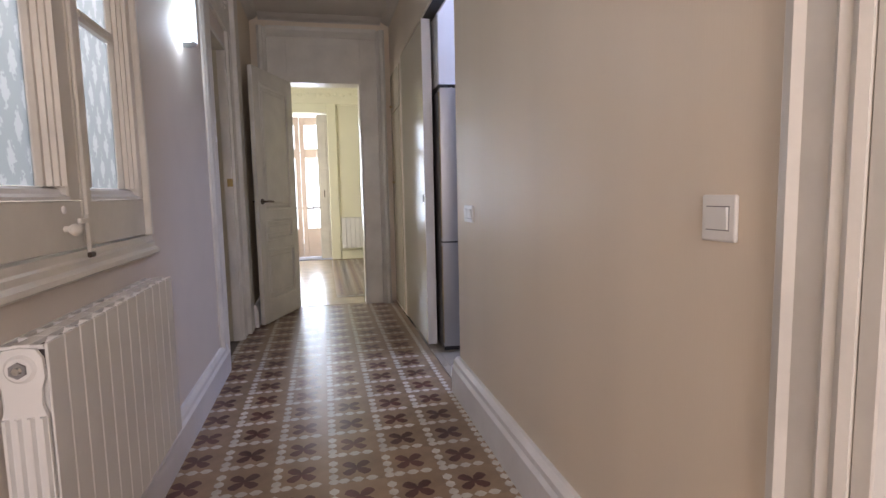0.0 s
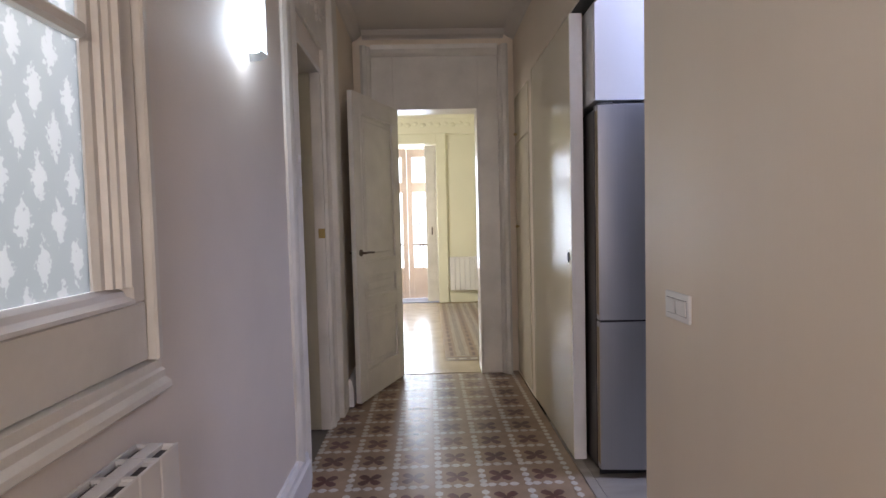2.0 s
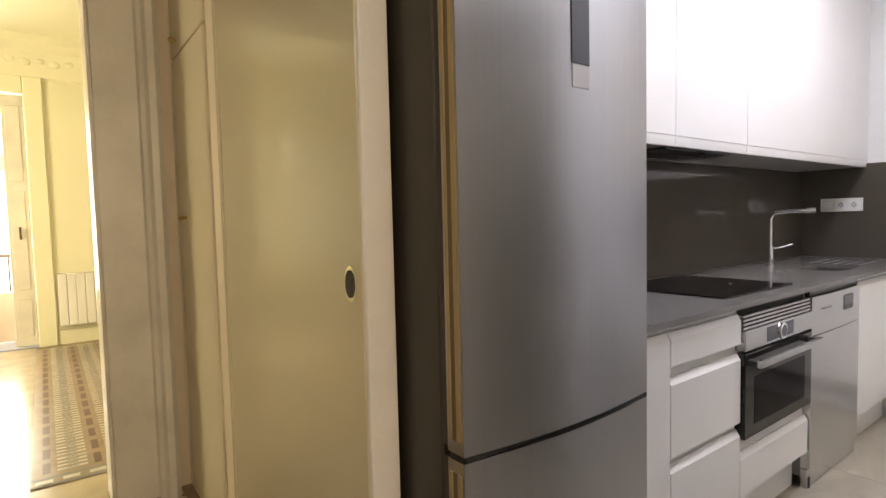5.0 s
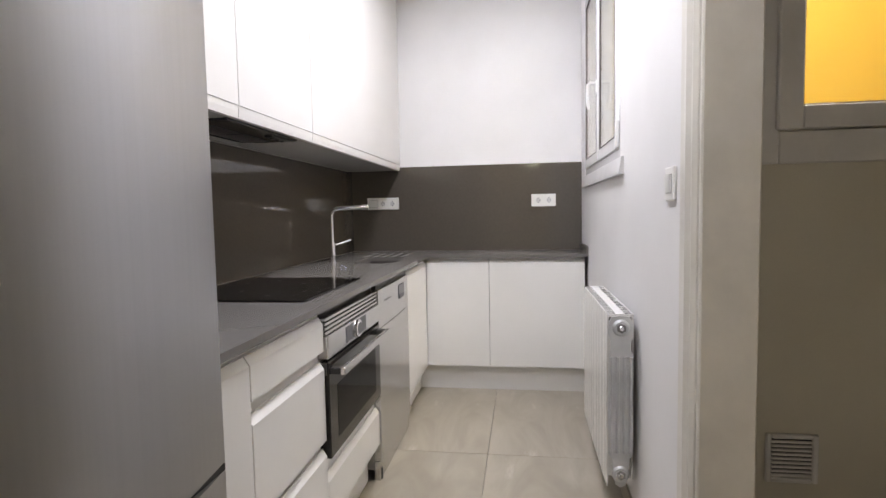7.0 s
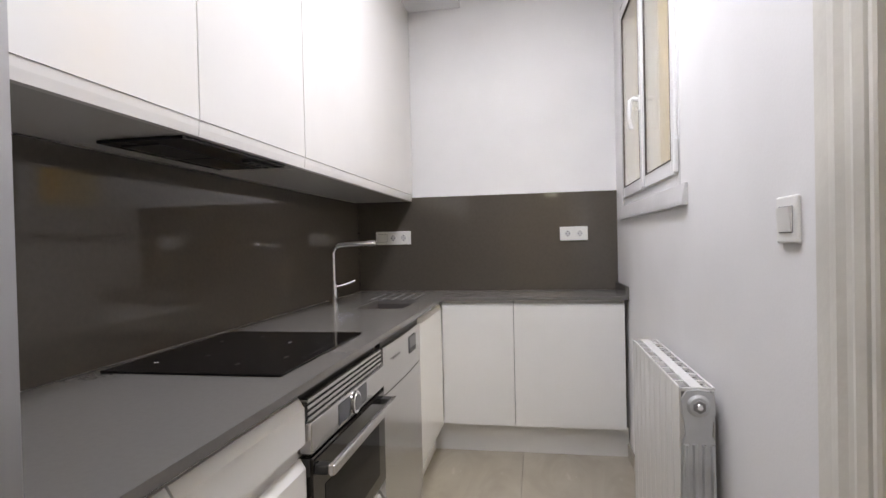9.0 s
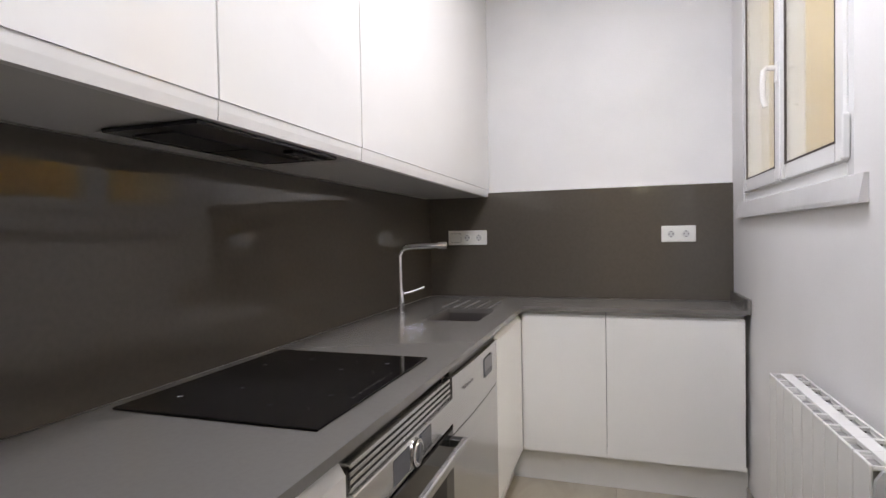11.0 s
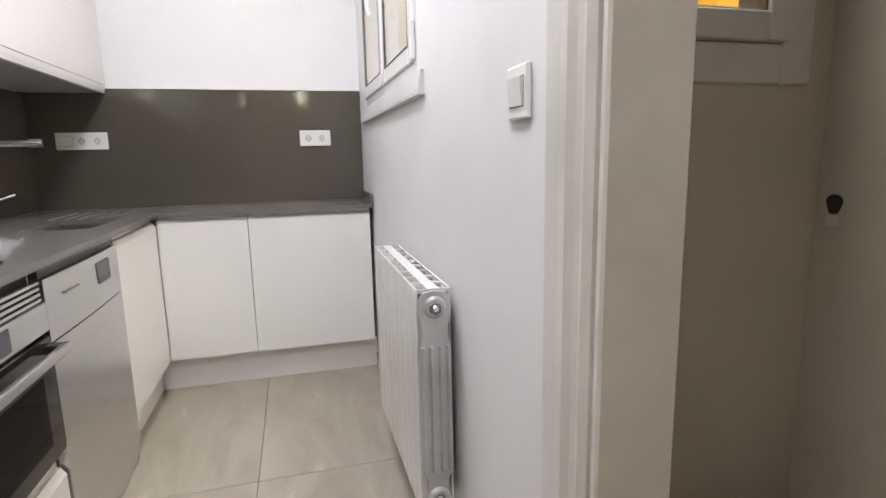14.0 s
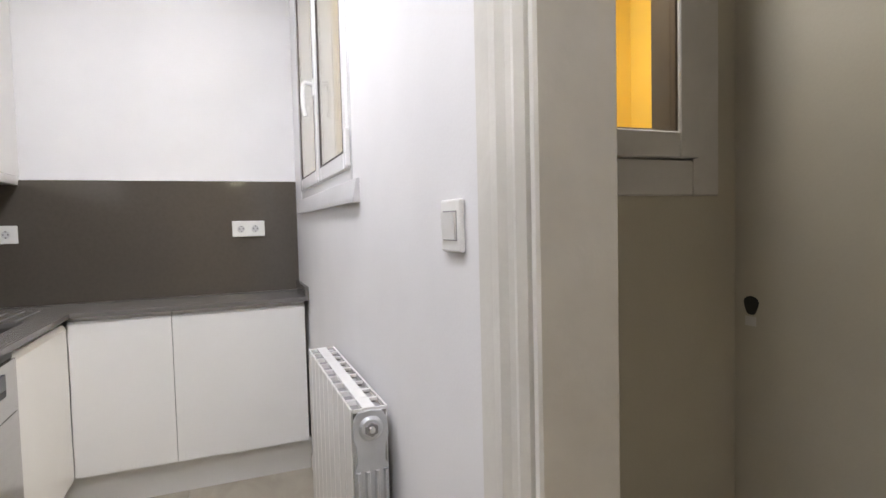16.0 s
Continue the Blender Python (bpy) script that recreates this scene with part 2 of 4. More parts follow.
YELLOW = mat("yellow_render", (0.76, 0.50, 0.11), 0.8, vary=0.05, scale=1.5)
WELL = mat("cream_render", (0.60, 0.53, 0.41), 0.8, vary=0.06, scale=2)
FROST = damask("frosted_damask_film", (0.235, 0.248, 0.244), (0.325, 0.33, 0.32))
BLACKGLASS.node_tree.nodes["Principled BSDF"].inputs["Specular IOR Level"].default_value = 0.06
SHADE = frosted("ribbed_frosted_shade", (0.80, 0.90, 0.93), 0.35)
GLASS = clear_glass("window_glass", (0.95, 0.96, 0.95))
BULB = glow("lit_tube", (0.85, 0.96, 1.0), 14)
OUTSIDE = glow("glowing_street_white", (0.90, 0.95, 1.0), 3.0)
PINKWOOD = mat("sunlit_pale_wood", (0.70, 0.55, 0.46), 0.4)
BLUESTONE = mat("bluish_threshold", (0.42, 0.45, 0.60), 0.3)


# ---- building helpers ----
def box(bm, x0, y0, z0, x1, y1, z1, bev=0.0, seg=1, slot=0):
    made = bmesh.ops.create_cube(bm, size=1, matrix=Matrix.Translation(((x0 + x1) / 2, (y0 + y1) / 2, (z0 + z1) / 2)) @ Matrix.Diagonal((abs(x1 - x0), abs(y1 - y0), abs(z1 - z0), 1)))
    faces = {f for v in made["verts"] for f in v.link_faces}
    for f in faces:
        f.material_index = slot
    if bev:
        bmesh.ops.bevel(bm, geom=list({e for v in made["verts"] for e in v.link_edges}), offset=bev, segments=seg, affect="EDGES", profile=0.5)
    return bm


def B(*a, **k):
    return box(bmesh.new(), *a, **k)


def rod(bm, a, b, r0, r1=None, n=16):
    a, b = Vector(a), Vector(b)
    m = Matrix.Translation((a + b) / 2) @ (b - a).to_track_quat("Z", "Y").to_matrix().to_4x4()
    bmesh.ops.create_cone(bm, cap_ends=True, segments=n, radius1=r0, radius2=r0 if r1 is None else r1, depth=(b - a).length, matrix=m)
    return bm


def ball(bm, c, r, s=(1, 1, 1)):
    bmesh.ops.create_uvsphere(bm, u_segments=14, v_segments=8, radius=r, matrix=Matrix.Translation(c) @ Matrix.Diagonal((*s, 1)))
    return bm


def prism(bm, pts, axis, a0, a1):
    """A closed outline, given in the two other axes in order, pushed along an axis."""
    def put(p, a):
        q = list(p)
        q.insert("xyz".index(axis), a)
        return bm.verts.new(q)
    lo, hi = [put(p, a0) for p in pts], [put(p, a1) for p in pts]
    k = len(pts)
    fs = [bm.faces.new(lo), bm.faces.new(hi)] + [bm.faces.new((lo[i], lo[(i + 1) % k], hi[(i + 1) % k], hi[i])) for i in range(k)]
    bmesh.ops.recalc_face_normals(bm, faces=fs)
    return bm


def sweep(bm, path, r, n=12):
    """A round tube along a line of places."""
    rings = []
    for i, p in enumerate(path):
        d = (Vector(path[min(i + 1, len(path) - 1)]) - Vector(path[max(i - 1, 0)])).normalized()
        q = d.to_track_quat("Z", "Y").to_matrix()
        rings.append([bm.verts.new(Vector(p) + q @ Vector((r * math.cos(2 * math.pi * k / n), r * math.sin(2 * math.pi * k / n), 0))) for k in range(n)])
    fs = []
    for u, v in zip(rings, rings[1:]):
        best = min(range(n), key=lambda s: (u[0].co - v[s].co).length)
        v[:] = v[best:] + v[:best]
        fs += [bm.faces.new((u[k], u[(k + 1) % n], v[(k + 1) % n], v[k])) for k in range(n)]
    fs += [bm.faces.new(rings[0]), bm.faces.new(rings[-1])]
    bmesh.ops.recalc_face_normals(bm, faces=fs)
    return bm


def mesh_of(name, bm, mats, smooth=False):
    me = bpy.data.meshes.new(name)
    bm.to_mesh(me)
    bm.free()
    for m in mats if isinstance(mats, (list, tuple)) else [mats]:
        me.materials.append(m)
    if smooth:
        for p in me.polygons:
            p.use_smooth = True
        me.set_sharp_from_angle(angle=radians(35))
    return me


def thing(name, at, label, category, group="", kind=""):
    ob = new(name)
    ob.location = at
    ob.empty_display_size = 0.05
    return tagged(ob, label, category, group, kind)


def base_of(ob):
    while ob.parent:
        ob = ob.parent
    return ob.location.copy() if ob.type == "EMPTY" else Vector((0, 0, 0))


def part(name, bm, mats, parent, label="", smooth=False):
    bmesh.ops.translate(bm, verts=bm.verts, vec=-base_of(parent))
    ob = new(name, mesh_of(name, bm, mats, smooth))
    ob.parent = parent
    return tagged(ob, label)


def solid(name, bm, mats, label="", category="", kind="structure", smooth=False):
    return tagged(new(name, mesh_of(name, bm, mats, smooth)), label, category, kind=kind)


def wall(name, axis, p0, p1, a0, a1, z0, z1, m, label, holes=()):
    """A wall between p0 and p1 across, from a0 to a1 along, with openings (a, b, low, high)."""
    bm = bmesh.new()
    def slab(a, b, lo, hi):
        if b - a > 1e-4 and hi - lo > 1e-4:
            box(bm, *((p0, a, lo, p1, b, hi) if axis == "y" else (a, p0, lo, b, p1, hi)))
    at = a0
    for a, b, lo, hi in sorted(holes):
        slab(at, a, z0, z1)
        slab(a, b, z0, lo)
        slab(a, b, hi, z1)
        at = b
    slab(at, a1, z0, z1)
    return solid(name, bm, m, label, "wall")


# ---- the setting ----
H = 2.90
solid("floor", B(-1.62, -1.6, -0.12, -0.005, 6.0, -0.012), GROUT, "mortar bed under the corridor mosaic floor", "floor")
solid("floor_kitchen", B(-0.005, 1.8, -0.12, 3.95, 4.9, -0.010), GROUT, "grey grout bed under kitchen porcelain tiles", "floor")
solid("floor_room", B(-3.2, 6.0, -0.12, 1.6, 10.9, -0.004), PALETILE, "pale tan tiled floor of the sunny room", "floor")
solid("floor_side_room", B(-3.2, 3.2, -0.12, -1.622, 5.6, -0.002), TAN, "tan tiled floor of the dim side room", "floor")
solid("floor_bath", B(-0.002, -0.8, -0.12, 2.4, 1.7, -0.002), PORCELAIN, "grey floor of the room off the corridor", "floor")
wall("wall_left", "y", -1.62, -1.41, -1.6, 5.14, 0, H, PLASTER, "pale plaster corridor wall with window and doorway",
     [(1.322, 2.628, 0.93, 2.56), (4.085, 4.765, 0, 2.28)])
wall("wall_left_far", "y", -1.62, -1.355, 5.14, 5.95, 0, H, CREAM, "cream papered wall behind the open door")
wall("wall_right", "y", 0.0, 0.10, -1.6, 3.20, 0, H, CREAM, "cream papered corridor wall with light switches", [(0.0, 0.86, 0, 2.15)])
solid("wall_right_over_door", B(0.0, 3.20, 2.375, 0.10, 5.20, H), CREAM, "cream wall above the sliding door opening", "wall")
wall("wall_right_far", "y", 0.0, 0.10, 5.20, 5.95, 0, H, CREAM, "cream wall round the built-in cupboard", [(5.29, 5.88, 0.02, 2.33)])
solid("wall_behind_leaf", B(0.10, 4.76, 0, 0.16, 6.0, H), LAUNDRY, "wall closing the sliding door pocket", "wall")
wall("wall_far", "x", 5.95, 6.05, -1.62, 0.10, 0, H, CREAM, "cream wall at the corridor end with doorway", [(-1.02, -0.31, 0, 2.27)])
wall("wall_hall_end", "x", -1.75, -1.6, -1.62, 0.10, 0, H, PLASTER, "unseen plain wall closing the corridor, with an added opening", [(-1.2, -0.2, 1.0, 2.4)])
solid("ceiling", B(-1.62, -1.6, H, 0.10, 5.95, H + 0.1), CEIL, "dim off-white corridor ceiling", "ceiling")
bm = bmesh.new()
prism(bm, [(-1.355, 2.83), (-1.355, H), (-1.27, H), (-1.28, 2.885), (-1.31, 2.86), (-1.345, 2.845)], "y", -1.6, 5.95)
bm2 = prism(bmesh.new(), [(0, 2.83), (0, H), (-0.085, H), (-0.075, 2.885), (-0.045, 2.86), (-0.01, 2.845)], "y", -1.6, 5.95)
bm3 = prism(bmesh.new(), [(5.95, 2.85), (5.95, H - 0.001), (5.84, H - 0.001), (5.85, 2.89), (5.89, 2.87), (5.94, 2.86)], "x", -1.27, -0.085)
solid("cornice_left", bm, CEIL, "plaster cove cornice along the ceiling", "cornice")
solid("cornice_right", bm2, CEIL, "plaster cove cornice along the ceiling", "cornice")
solid("cornice_far", bm3, CEIL, "plaster cove cornice over the end wall", "cornice")
# kitchen shell
wall("wall_kitchen_right", "x", 2.985, 3.088, 0.10, 3.95, 0, H, KWALL, "white painted kitchen wall with window and doorway",
     [(0.32, 1.178, 0, 2.10), (2.26, 3.50, 1.40, 2.52)])
wall("wall_kitchen_back", "y", 3.746, 3.95, 3.088, 4.755, 0, H, KWALL, "white painted wall at the kitchen end")
wall("wall_kitchen_left", "x", 4.755, 4.90, 0.16, 3.95, 0, H, KWALL, "white kitchen wall behind the cabinets")
solid("ceiling_kitchen", B(0.10, 2.986, H, 3.95, 4.9, H + 0.1), KWALL, "white kitchen ceiling", "ceiling")
# small room beside the kitchen, and the light well
wall("wall_laundry_window", "y", 1.808, 1.94, 1.85, 2.985, 0, H, LAUNDRY, "grey-beige wall with a small window", [(2.07, 2.78, 1.325, 2.45)])
wall("wall_laundry_side", "x", 1.85, 1.985, 0.10, 1.808, 0, H, LAUNDRY, "plain grey-beige side wall with a pipe hole")
solid("ceiling_laundry", B(0.10, 1.85, H, 1.94, 2.985, H + 0.1), LAUNDRY, "small room ceiling", "ceiling")
solid("wall_well_east", B(4.3, 0.2, -1, 4.45, 2.985, 5.5), YELLOW, "sunny yellow rendered light well wall", "wall")
solid("wall_well_pier", B(4.1, 2.05, -1, 4.298, 2.985, 5.5), WELL, "cream rendered pier in the light well", "wall")
solid("wall_well_yellow", B(1.94, 0.05, -1, 4.45, 0.2, 5.5), YELLOW, "sunny yellow rendered light well wall", "wall")
solid("wall_well_west", B(1.80, 0.2, -1, 1.94, 1.85, 5.5), WELL, "cream rendered light well wall", "wall")
solid("floor_well", B(1.94, 0.2, -1.1, 4.3, 2.985, -1.0), GROUT, "grey floor of the light well", "ground")
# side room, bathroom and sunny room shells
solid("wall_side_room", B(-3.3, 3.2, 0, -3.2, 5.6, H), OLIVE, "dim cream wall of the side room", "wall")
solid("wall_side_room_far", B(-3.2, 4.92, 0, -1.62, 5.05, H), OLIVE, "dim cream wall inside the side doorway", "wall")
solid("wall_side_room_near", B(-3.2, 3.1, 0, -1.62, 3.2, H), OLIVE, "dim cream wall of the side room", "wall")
solid("ceiling_side_room", B(-3.3, 3.1, H, -1.62, 5.6, H + 0.1), CEIL, "side room ceiling", "ceiling")
solid("wall_bath", B(2.3, -0.8, 0, 2.4, 1.7, H), KWALL, "white wall of the room off the corridor", "wall")
solid("wall_bath_far", B(0.10, 1.6, 0, 2.3, 1.7, H), KWALL, "white wall of the room off the corridor", "wall")
solid("wall_bath_near", B(0.10, -0.9, 0, 2.3, -0.8, H), KWALL, "white wall of the room off the corridor", "wall")
solid("ceiling_bath", B(0.10, -0.9, H, 2.4, 1.7, H + 0.1), KWALL, "white ceiling", "ceiling")
RH = 3.12
wall("wall_room_far", "x", 10.10, 10.6, -3.2, 1.6, 0, RH, ROOM, "pale yellow wall with a balcony doorway", [(-1.62, -0.60, 0, 2.58)])
solid("wall_room_left", B(-3.3, 6.05, 0, -3.2, 10.6, RH), ROOM, "pale yellow room wall", "wall")
solid("wall_room_right", B(1.6, 6.05, 0, 1.7, 10.6, RH), ROOM, "pale yellow room wall", "wall")
wall("wall_room_near", "x", 6.05, 6.12, -3.2, 1.6, 0, RH, ROOM, "pale yellow wall round the doorway", [(-1.02, -0.31, 0, 2.27)])
solid("ceiling_room", B(-3.3, 6.05, RH, 1.7, 10.6, RH + 0.1), ROOM, "pale room ceiling", "ceiling")
bm = prism(bmesh.new(), [(10.10, 2.72), (10.10, RH), (9.90, RH), (9.92, 3.05), (10.02, 2.98), (10.06, 2.80), (10.07, 2.74)], "x", -3.2, 1.6)
for i in range(24):
    x = -2.0 + i * 0.12
    ball(bm, (x, 10.045, 2.88 + 0.025 * (i % 2)), 0.045, (1.1, 0.35, 0.8))
solid("frieze", bm, ROOM, "moulded plaster frieze under the room ceiling", "cornice", smooth=True)
solid("backdrop", B(-6, 16, -2, 4, 16.1, 8), OUTSIDE, "glowing white panel for the blown-out street outside", "backdrop")
solid("pavement", B(-6, 10.9, -0.3, 4, 16, -0.2), PALETILE, "sunlit balcony paving", "pavement")


# ---- trims of the corridor ----
def skirting(name, x, side, y0, y1, h=0.245, t=0.035, m=SKIRT):
    s = side
    pts = [(x, 0), (x + s * t, 0), (x + s * t, h - 0.055), (x + s * t * 0.75, h - 0.04), (x + s * t * 0.7, h - 0.018), (x + s * t * 0.35, h), (x, h)]
    return solid(name, prism(bmesh.new(), pts, "y", y0, y1), m, "tall white painted moulded skirting board", "baseboard")


skirting("baseboard_right", 0.0, -1, 1.03, 3.205, 0.205, 0.05)
skirting("baseboard_left", -1.41, 1, -1.6, 3.985, 0.19, 0.04)
skirting("baseboard_left_far", -1.355, 1, 5.145, 5.84, 0.2)
skirting("baseboard_right_near", 0.0, -1, -1.6, -0.19)


def casing_strip(bm, along, lo, hi, face, sign, w0, w1):
    """A stepped upright moulding on a wall that faces along x (sign: side), from w0 (outside) to w1 (opening)."""
    d = 1 if w1 > w0 else -1
    W = abs(w1 - w0)
    steps = [(0, 0.012), (0.10, 0.026), (0.22, 0.030), (0.30, 0.018), (0.62, 0.018), (0.70, 0.026), (0.80, 0.020), (0.90, 0.028), (1.0, 0.022)]
    pts = [(w0, face)] + [(w0 + d * W * u, face + sign * p) for u, p in steps] + [(w1, face)]
    if along == "y":
        pts = [(q, p) for p, q in pts]
    return prism(bm, pts, "z", lo, hi)


frame_near = thing("door_frame_near", (0, 0.45, 0), "pinkish white moulded door casing on the cream wall", "door frame", kind="structure")
part("casing", casing_strip(bmesh.new(), "y", 0, 2.22, 0.0, -1, 1.025, 0.875), JOINERY, frame_near)
part("casing", casing_strip(bmesh.new(), "y", 0, 2.22, 0.0, -1, -0.17, -0.005), JOINERY, frame_near)
part("jamb", B(-0.018, 0.842, 0, 0.102, 0.874, 2.15, 0.003), JOINERY, frame_near)
part("jamb", B(-0.018, -0.004, 0, 0.102, 0.02, 2.15, 0.003), JOINERY, frame_near)
part("head", B(-0.018, 0.021, 2.118, 0.102, 0.841, 2.15, 0.003), JOINERY, frame_near)
for z in (1.045, 1.275):
    plate = part("strike_plate", B(0.028, 0.838, z - 0.045, 0.052, 0.842, z + 0.045, 0.001), CHROME, frame_near, "chrome strike plate")
    part("latch_slot", B(0.033, 0.836, z - 0.018, 0.047, 0.8382, z + 0.018), DARKGAP, plate)

frame_side = thing("door_frame_side", (-1.41, 4.34, 0), "old white painted moulded casing with carved overdoor", "door frame", kind="structure")
part("casing", casing_strip(bmesh.new(), "y", 0, 2.40, -1.41, 1, 3.862, 4.080), JOINERY, frame_side)
part("casing", casing_strip(bmesh.new(), "y", 0, 2.40, -1.41, 1, 4.93, 4.77), JOINERY, frame_side)
part("pilaster", B(-1.41, 4.935, 0, -1.35, 5.135, 2.83, 0.006), JOINERY, frame_side)
part("jamb", B(-1.470, 4.735, 0, -1.405, 4.768, 2.28, 0.003), JOINERY, frame_side)
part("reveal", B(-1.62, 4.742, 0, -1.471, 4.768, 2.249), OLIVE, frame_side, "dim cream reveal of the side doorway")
part("jamb", B(-1.62, 4.082, 0, -1.405, 4.108, 2.28, 0.003), JOINERY, frame_side)
part("head", B(-1.62, 4.109, 2.25, -1.405, 4.734, 2.282, 0.003), JOINERY, frame_side)
bm = B(-1.41, 3.862, 2.402, -1.388, 4.93, 2.80, 0.004)
part("overdoor_panel", bm, JOINERY, frame_side, "white panel over the door")
bm = bmesh.new()
for k in range(7):
    y = 3.97 + k * 0.125
    for dz, r in ((0.0, 0.035), (0.055, 0.022), (-0.05, 0.02)):
        ball(bm, (-1.388, y + 0.015 * math.sin(k * 2 + dz * 60), 2.60 + dz + 0.02 * math.cos(k * 3)), r, (0.45, 1, 0.8))
    sweep(bm, [(-1.384, y + 0.05 * math.cos(a), 2.60 + 0.06 * math.sin(a)) for a in (0, 0.6, 1.2, 1.8, 2.4, 3.0)], 0.008, 6)
part("carving", bm, JOINERY, frame_side, "carved scrolling relief", smooth=True)
part("strike_plate", B(-1.445, 4.730, 1.225, -1.403, 4.7345, 1.285, 0.001), BRASS, frame_side, "aged brass strike plate")
bm = bmesh.new()
for z in (1.62, 1.50):
    box(bm, -1.392, 4.02, z, -1.380, 4.055, z + 0.035, 0.003)
part("old_fixing_mark", bm, SKIRT, frame_side, "patched old hinge marks")

# end partition round the far door
part_far = thing("door_frame_far", (-0.67, 5.9, 0), "white painted panelled partition round the far doorway", "door frame", kind="structure")
bm = bmesh.new()
box(bm, -1.285, 5.905, 0, -1.02, 5.949, 2.775, 0.003)
part("panel", bm, JOINERY, part_far)
part("panel", B(-0.31, 5.905, 0, -0.06, 5.949, 2.775, 0.003), JOINERY, part_far)
part("panel", B(-1.019, 5.905, 2.27, -0.311, 5.949, 2.775, 0.003), JOINERY, part_far)


def frame_mould(bm, lo, hi, a, b, y):
    pts = [(a, y), (a, y - 0.045), (a + 0.25 * (b - a), y - 0.065), (a + 0.55 * (b - a), y - 0.058), (a + 0.7 * (b - a), y - 0.03), (a + 0.9 * (b - a), y - 0.02), (b, y)]
    return prism(bm, pts, "z", lo, hi)


part("moulding", frame_mould(bmesh.new(), 0, 2.775, -0.06, -0.145, 5.905), JOINERY, part_far)
part("moulding", frame_mould(bmesh.new(), 0, 2.775, -1.285, -1.20, 5.905), JOINERY, part_far)
pts = [(5.905, 2.775), (5.84, 2.775), (5.845, 2.74), (5.865, 2.715), (5.885, 2.70), (5.905, 2.695)]
part("moulding", prism(bmesh.new(), pts, "x", -1.198, -0.147), JOINERY, part_far)
part("jamb", B(-0.325, 5.898, 0, -0.311, 6.12, 2.27, 0.002), JOINERY, part_far)
part("jamb", B(-1.02, 5.898, 0, -1.006, 6.12, 2.27, 0.002), JOINERY, part_far)
part("head", B(-1.005, 5.898, 2.256, -0.326, 6.12, 2.27, 0.002), JOINERY, part_far)
solid("door_sill", B(-1.005, 5.93, -0.01, -0.326, 6.12, 0.004, 0.002), PALETILE, "worn pale stone threshold of the far door", "threshold")


def panelled_door(name, hinge, free, z0, z1, label):
    """A leaf with three panels, from its hinge to its free edge in plan."""
    hx, fx = Vector((*hinge, 0)), Vector((*free, 0))
    w = (fx - hx).length
    ob = thing(name, (hinge[0], hinge[1], 0), label, "door", kind="structure")
    m = Matrix.LocRotScale(None, (fx - hx).to_track_quat("X", "Z"), None)
    def put(nm, bm, mt, parent=ob, lab="", smooth=False):
        me_bm = bm
        bmesh.ops.transform(me_bm, matrix=m, verts=me_bm.verts)
        o = new(nm, mesh_of(nm, me_bm, mt, smooth))
        o.parent = parent
        return tagged(o, lab)
    T = 0.04
    put("stile", B(0, -T / 2, z0, 0.11, T / 2, z1, 0.003), JOINERY)
    put("stile", B(w - 0.11, -T / 2, z0, w, T / 2, z1, 0.003), JOINERY)
    rails = ((z0, z0 + 0.20), (0.66, 0.755), (0.93, 1.03), (z1 - 0.13, z1))
    for a, b in rails:
        put("rail", B(0.11, -T / 2, a, w - 0.11, T / 2, b, 0.002), JOINERY)
    for (_, a), (b, _) in zip(rails, rails[1:]):
        bm = B(0.11, -0.005, a, w - 0.11, 0.005, b)
        for s in (-1, 1):
            box(bm, 0.165, 0, a + 0.055, w - 0.165, s * 0.016, b - 0.055, 0.008)
            for q0, q1, r0, r1 in ((0.104, 0.130, a - 0.006, b + 0.006), (w - 0.130, w - 0.104, a - 0.006, b + 0.006), (0.131, w - 0.131, a - 0.006, a + 0.020), (0.131, w - 0.131, b - 0.020, b + 0.006)):
                box(bm, q0, s * 0.005, r0, q1, s * 0.027, r1, 0.006)
        put("door_panel", bm, JOINERY)
    for s in (-1, 1):
        bm = rod(bmesh.new(), (w - 0.06, s * T / 2, 1.10), (w - 0.06, s * (T / 2 + 0.008), 1.10), 0.025)
        rod(bm, (w - 0.06, s * (T / 2 + 0.005), 1.10), (w - 0.06, s * (T / 2 + 0.045), 1.10), 0.009)
        sweep(bm, [(w - 0.06, s * (T / 2 + 0.042), 1.10), (w - 0.10, s * (T / 2 + 0.046), 1.102), (w - 0.15, s * (T / 2 + 0.046), 1.10), (w - 0.185, s * (T / 2 + 0.044), 1.098)], 0.008, 8)
        put("door_handle", bm, BRONZE, ob, "dark bronze lever handle", True)
    return ob


panelled_door("door_far", (-1.005, 5.885), (-1.287, 5.17), 0.015, 2.25, "white panelled wooden door standing open into corridor")

# sliding leaf and built-in cupboard on the right
leaf = thing("sliding_door", (0.035, 4.67, 0), "tall satin cream sliding door slid open along the wall", "sliding door", kind="structure")
part("door_leaf", B(0.0, 4.172, 0.012, 0.068, 5.16, 2.372, 0.003), LEAF, leaf)
part("edge_strip", B(0.001, 4.160, 0.012, 0.067, 4.1715, 2.372, 0.002), SKIRT, leaf, "pale edge strip")
bm = bmesh.new()
m = Matrix.Translation((-0.0005, 4.222, 1.103)) @ Euler((0, radians(90), 0)).to_matrix().to_4x4() @ Matrix.Diagonal((1.25, 0.85, 1, 1))
bmesh.ops.create_cone(bm, cap_ends=True, segments=24, radius1=0.030, radius2=0.028, depth=0.004, matrix=m)
pull = part("flush_pull", bm, CHROME, leaf, "oval chrome flush pull")
bm = bmesh.new()
bmesh.ops.create_cone(bm, cap_ends=True, segments=24, radius1=0.023, radius2=0.023, depth=0.004, matrix=Matrix.Translation((-0.0018, 0, 0)) @ m)
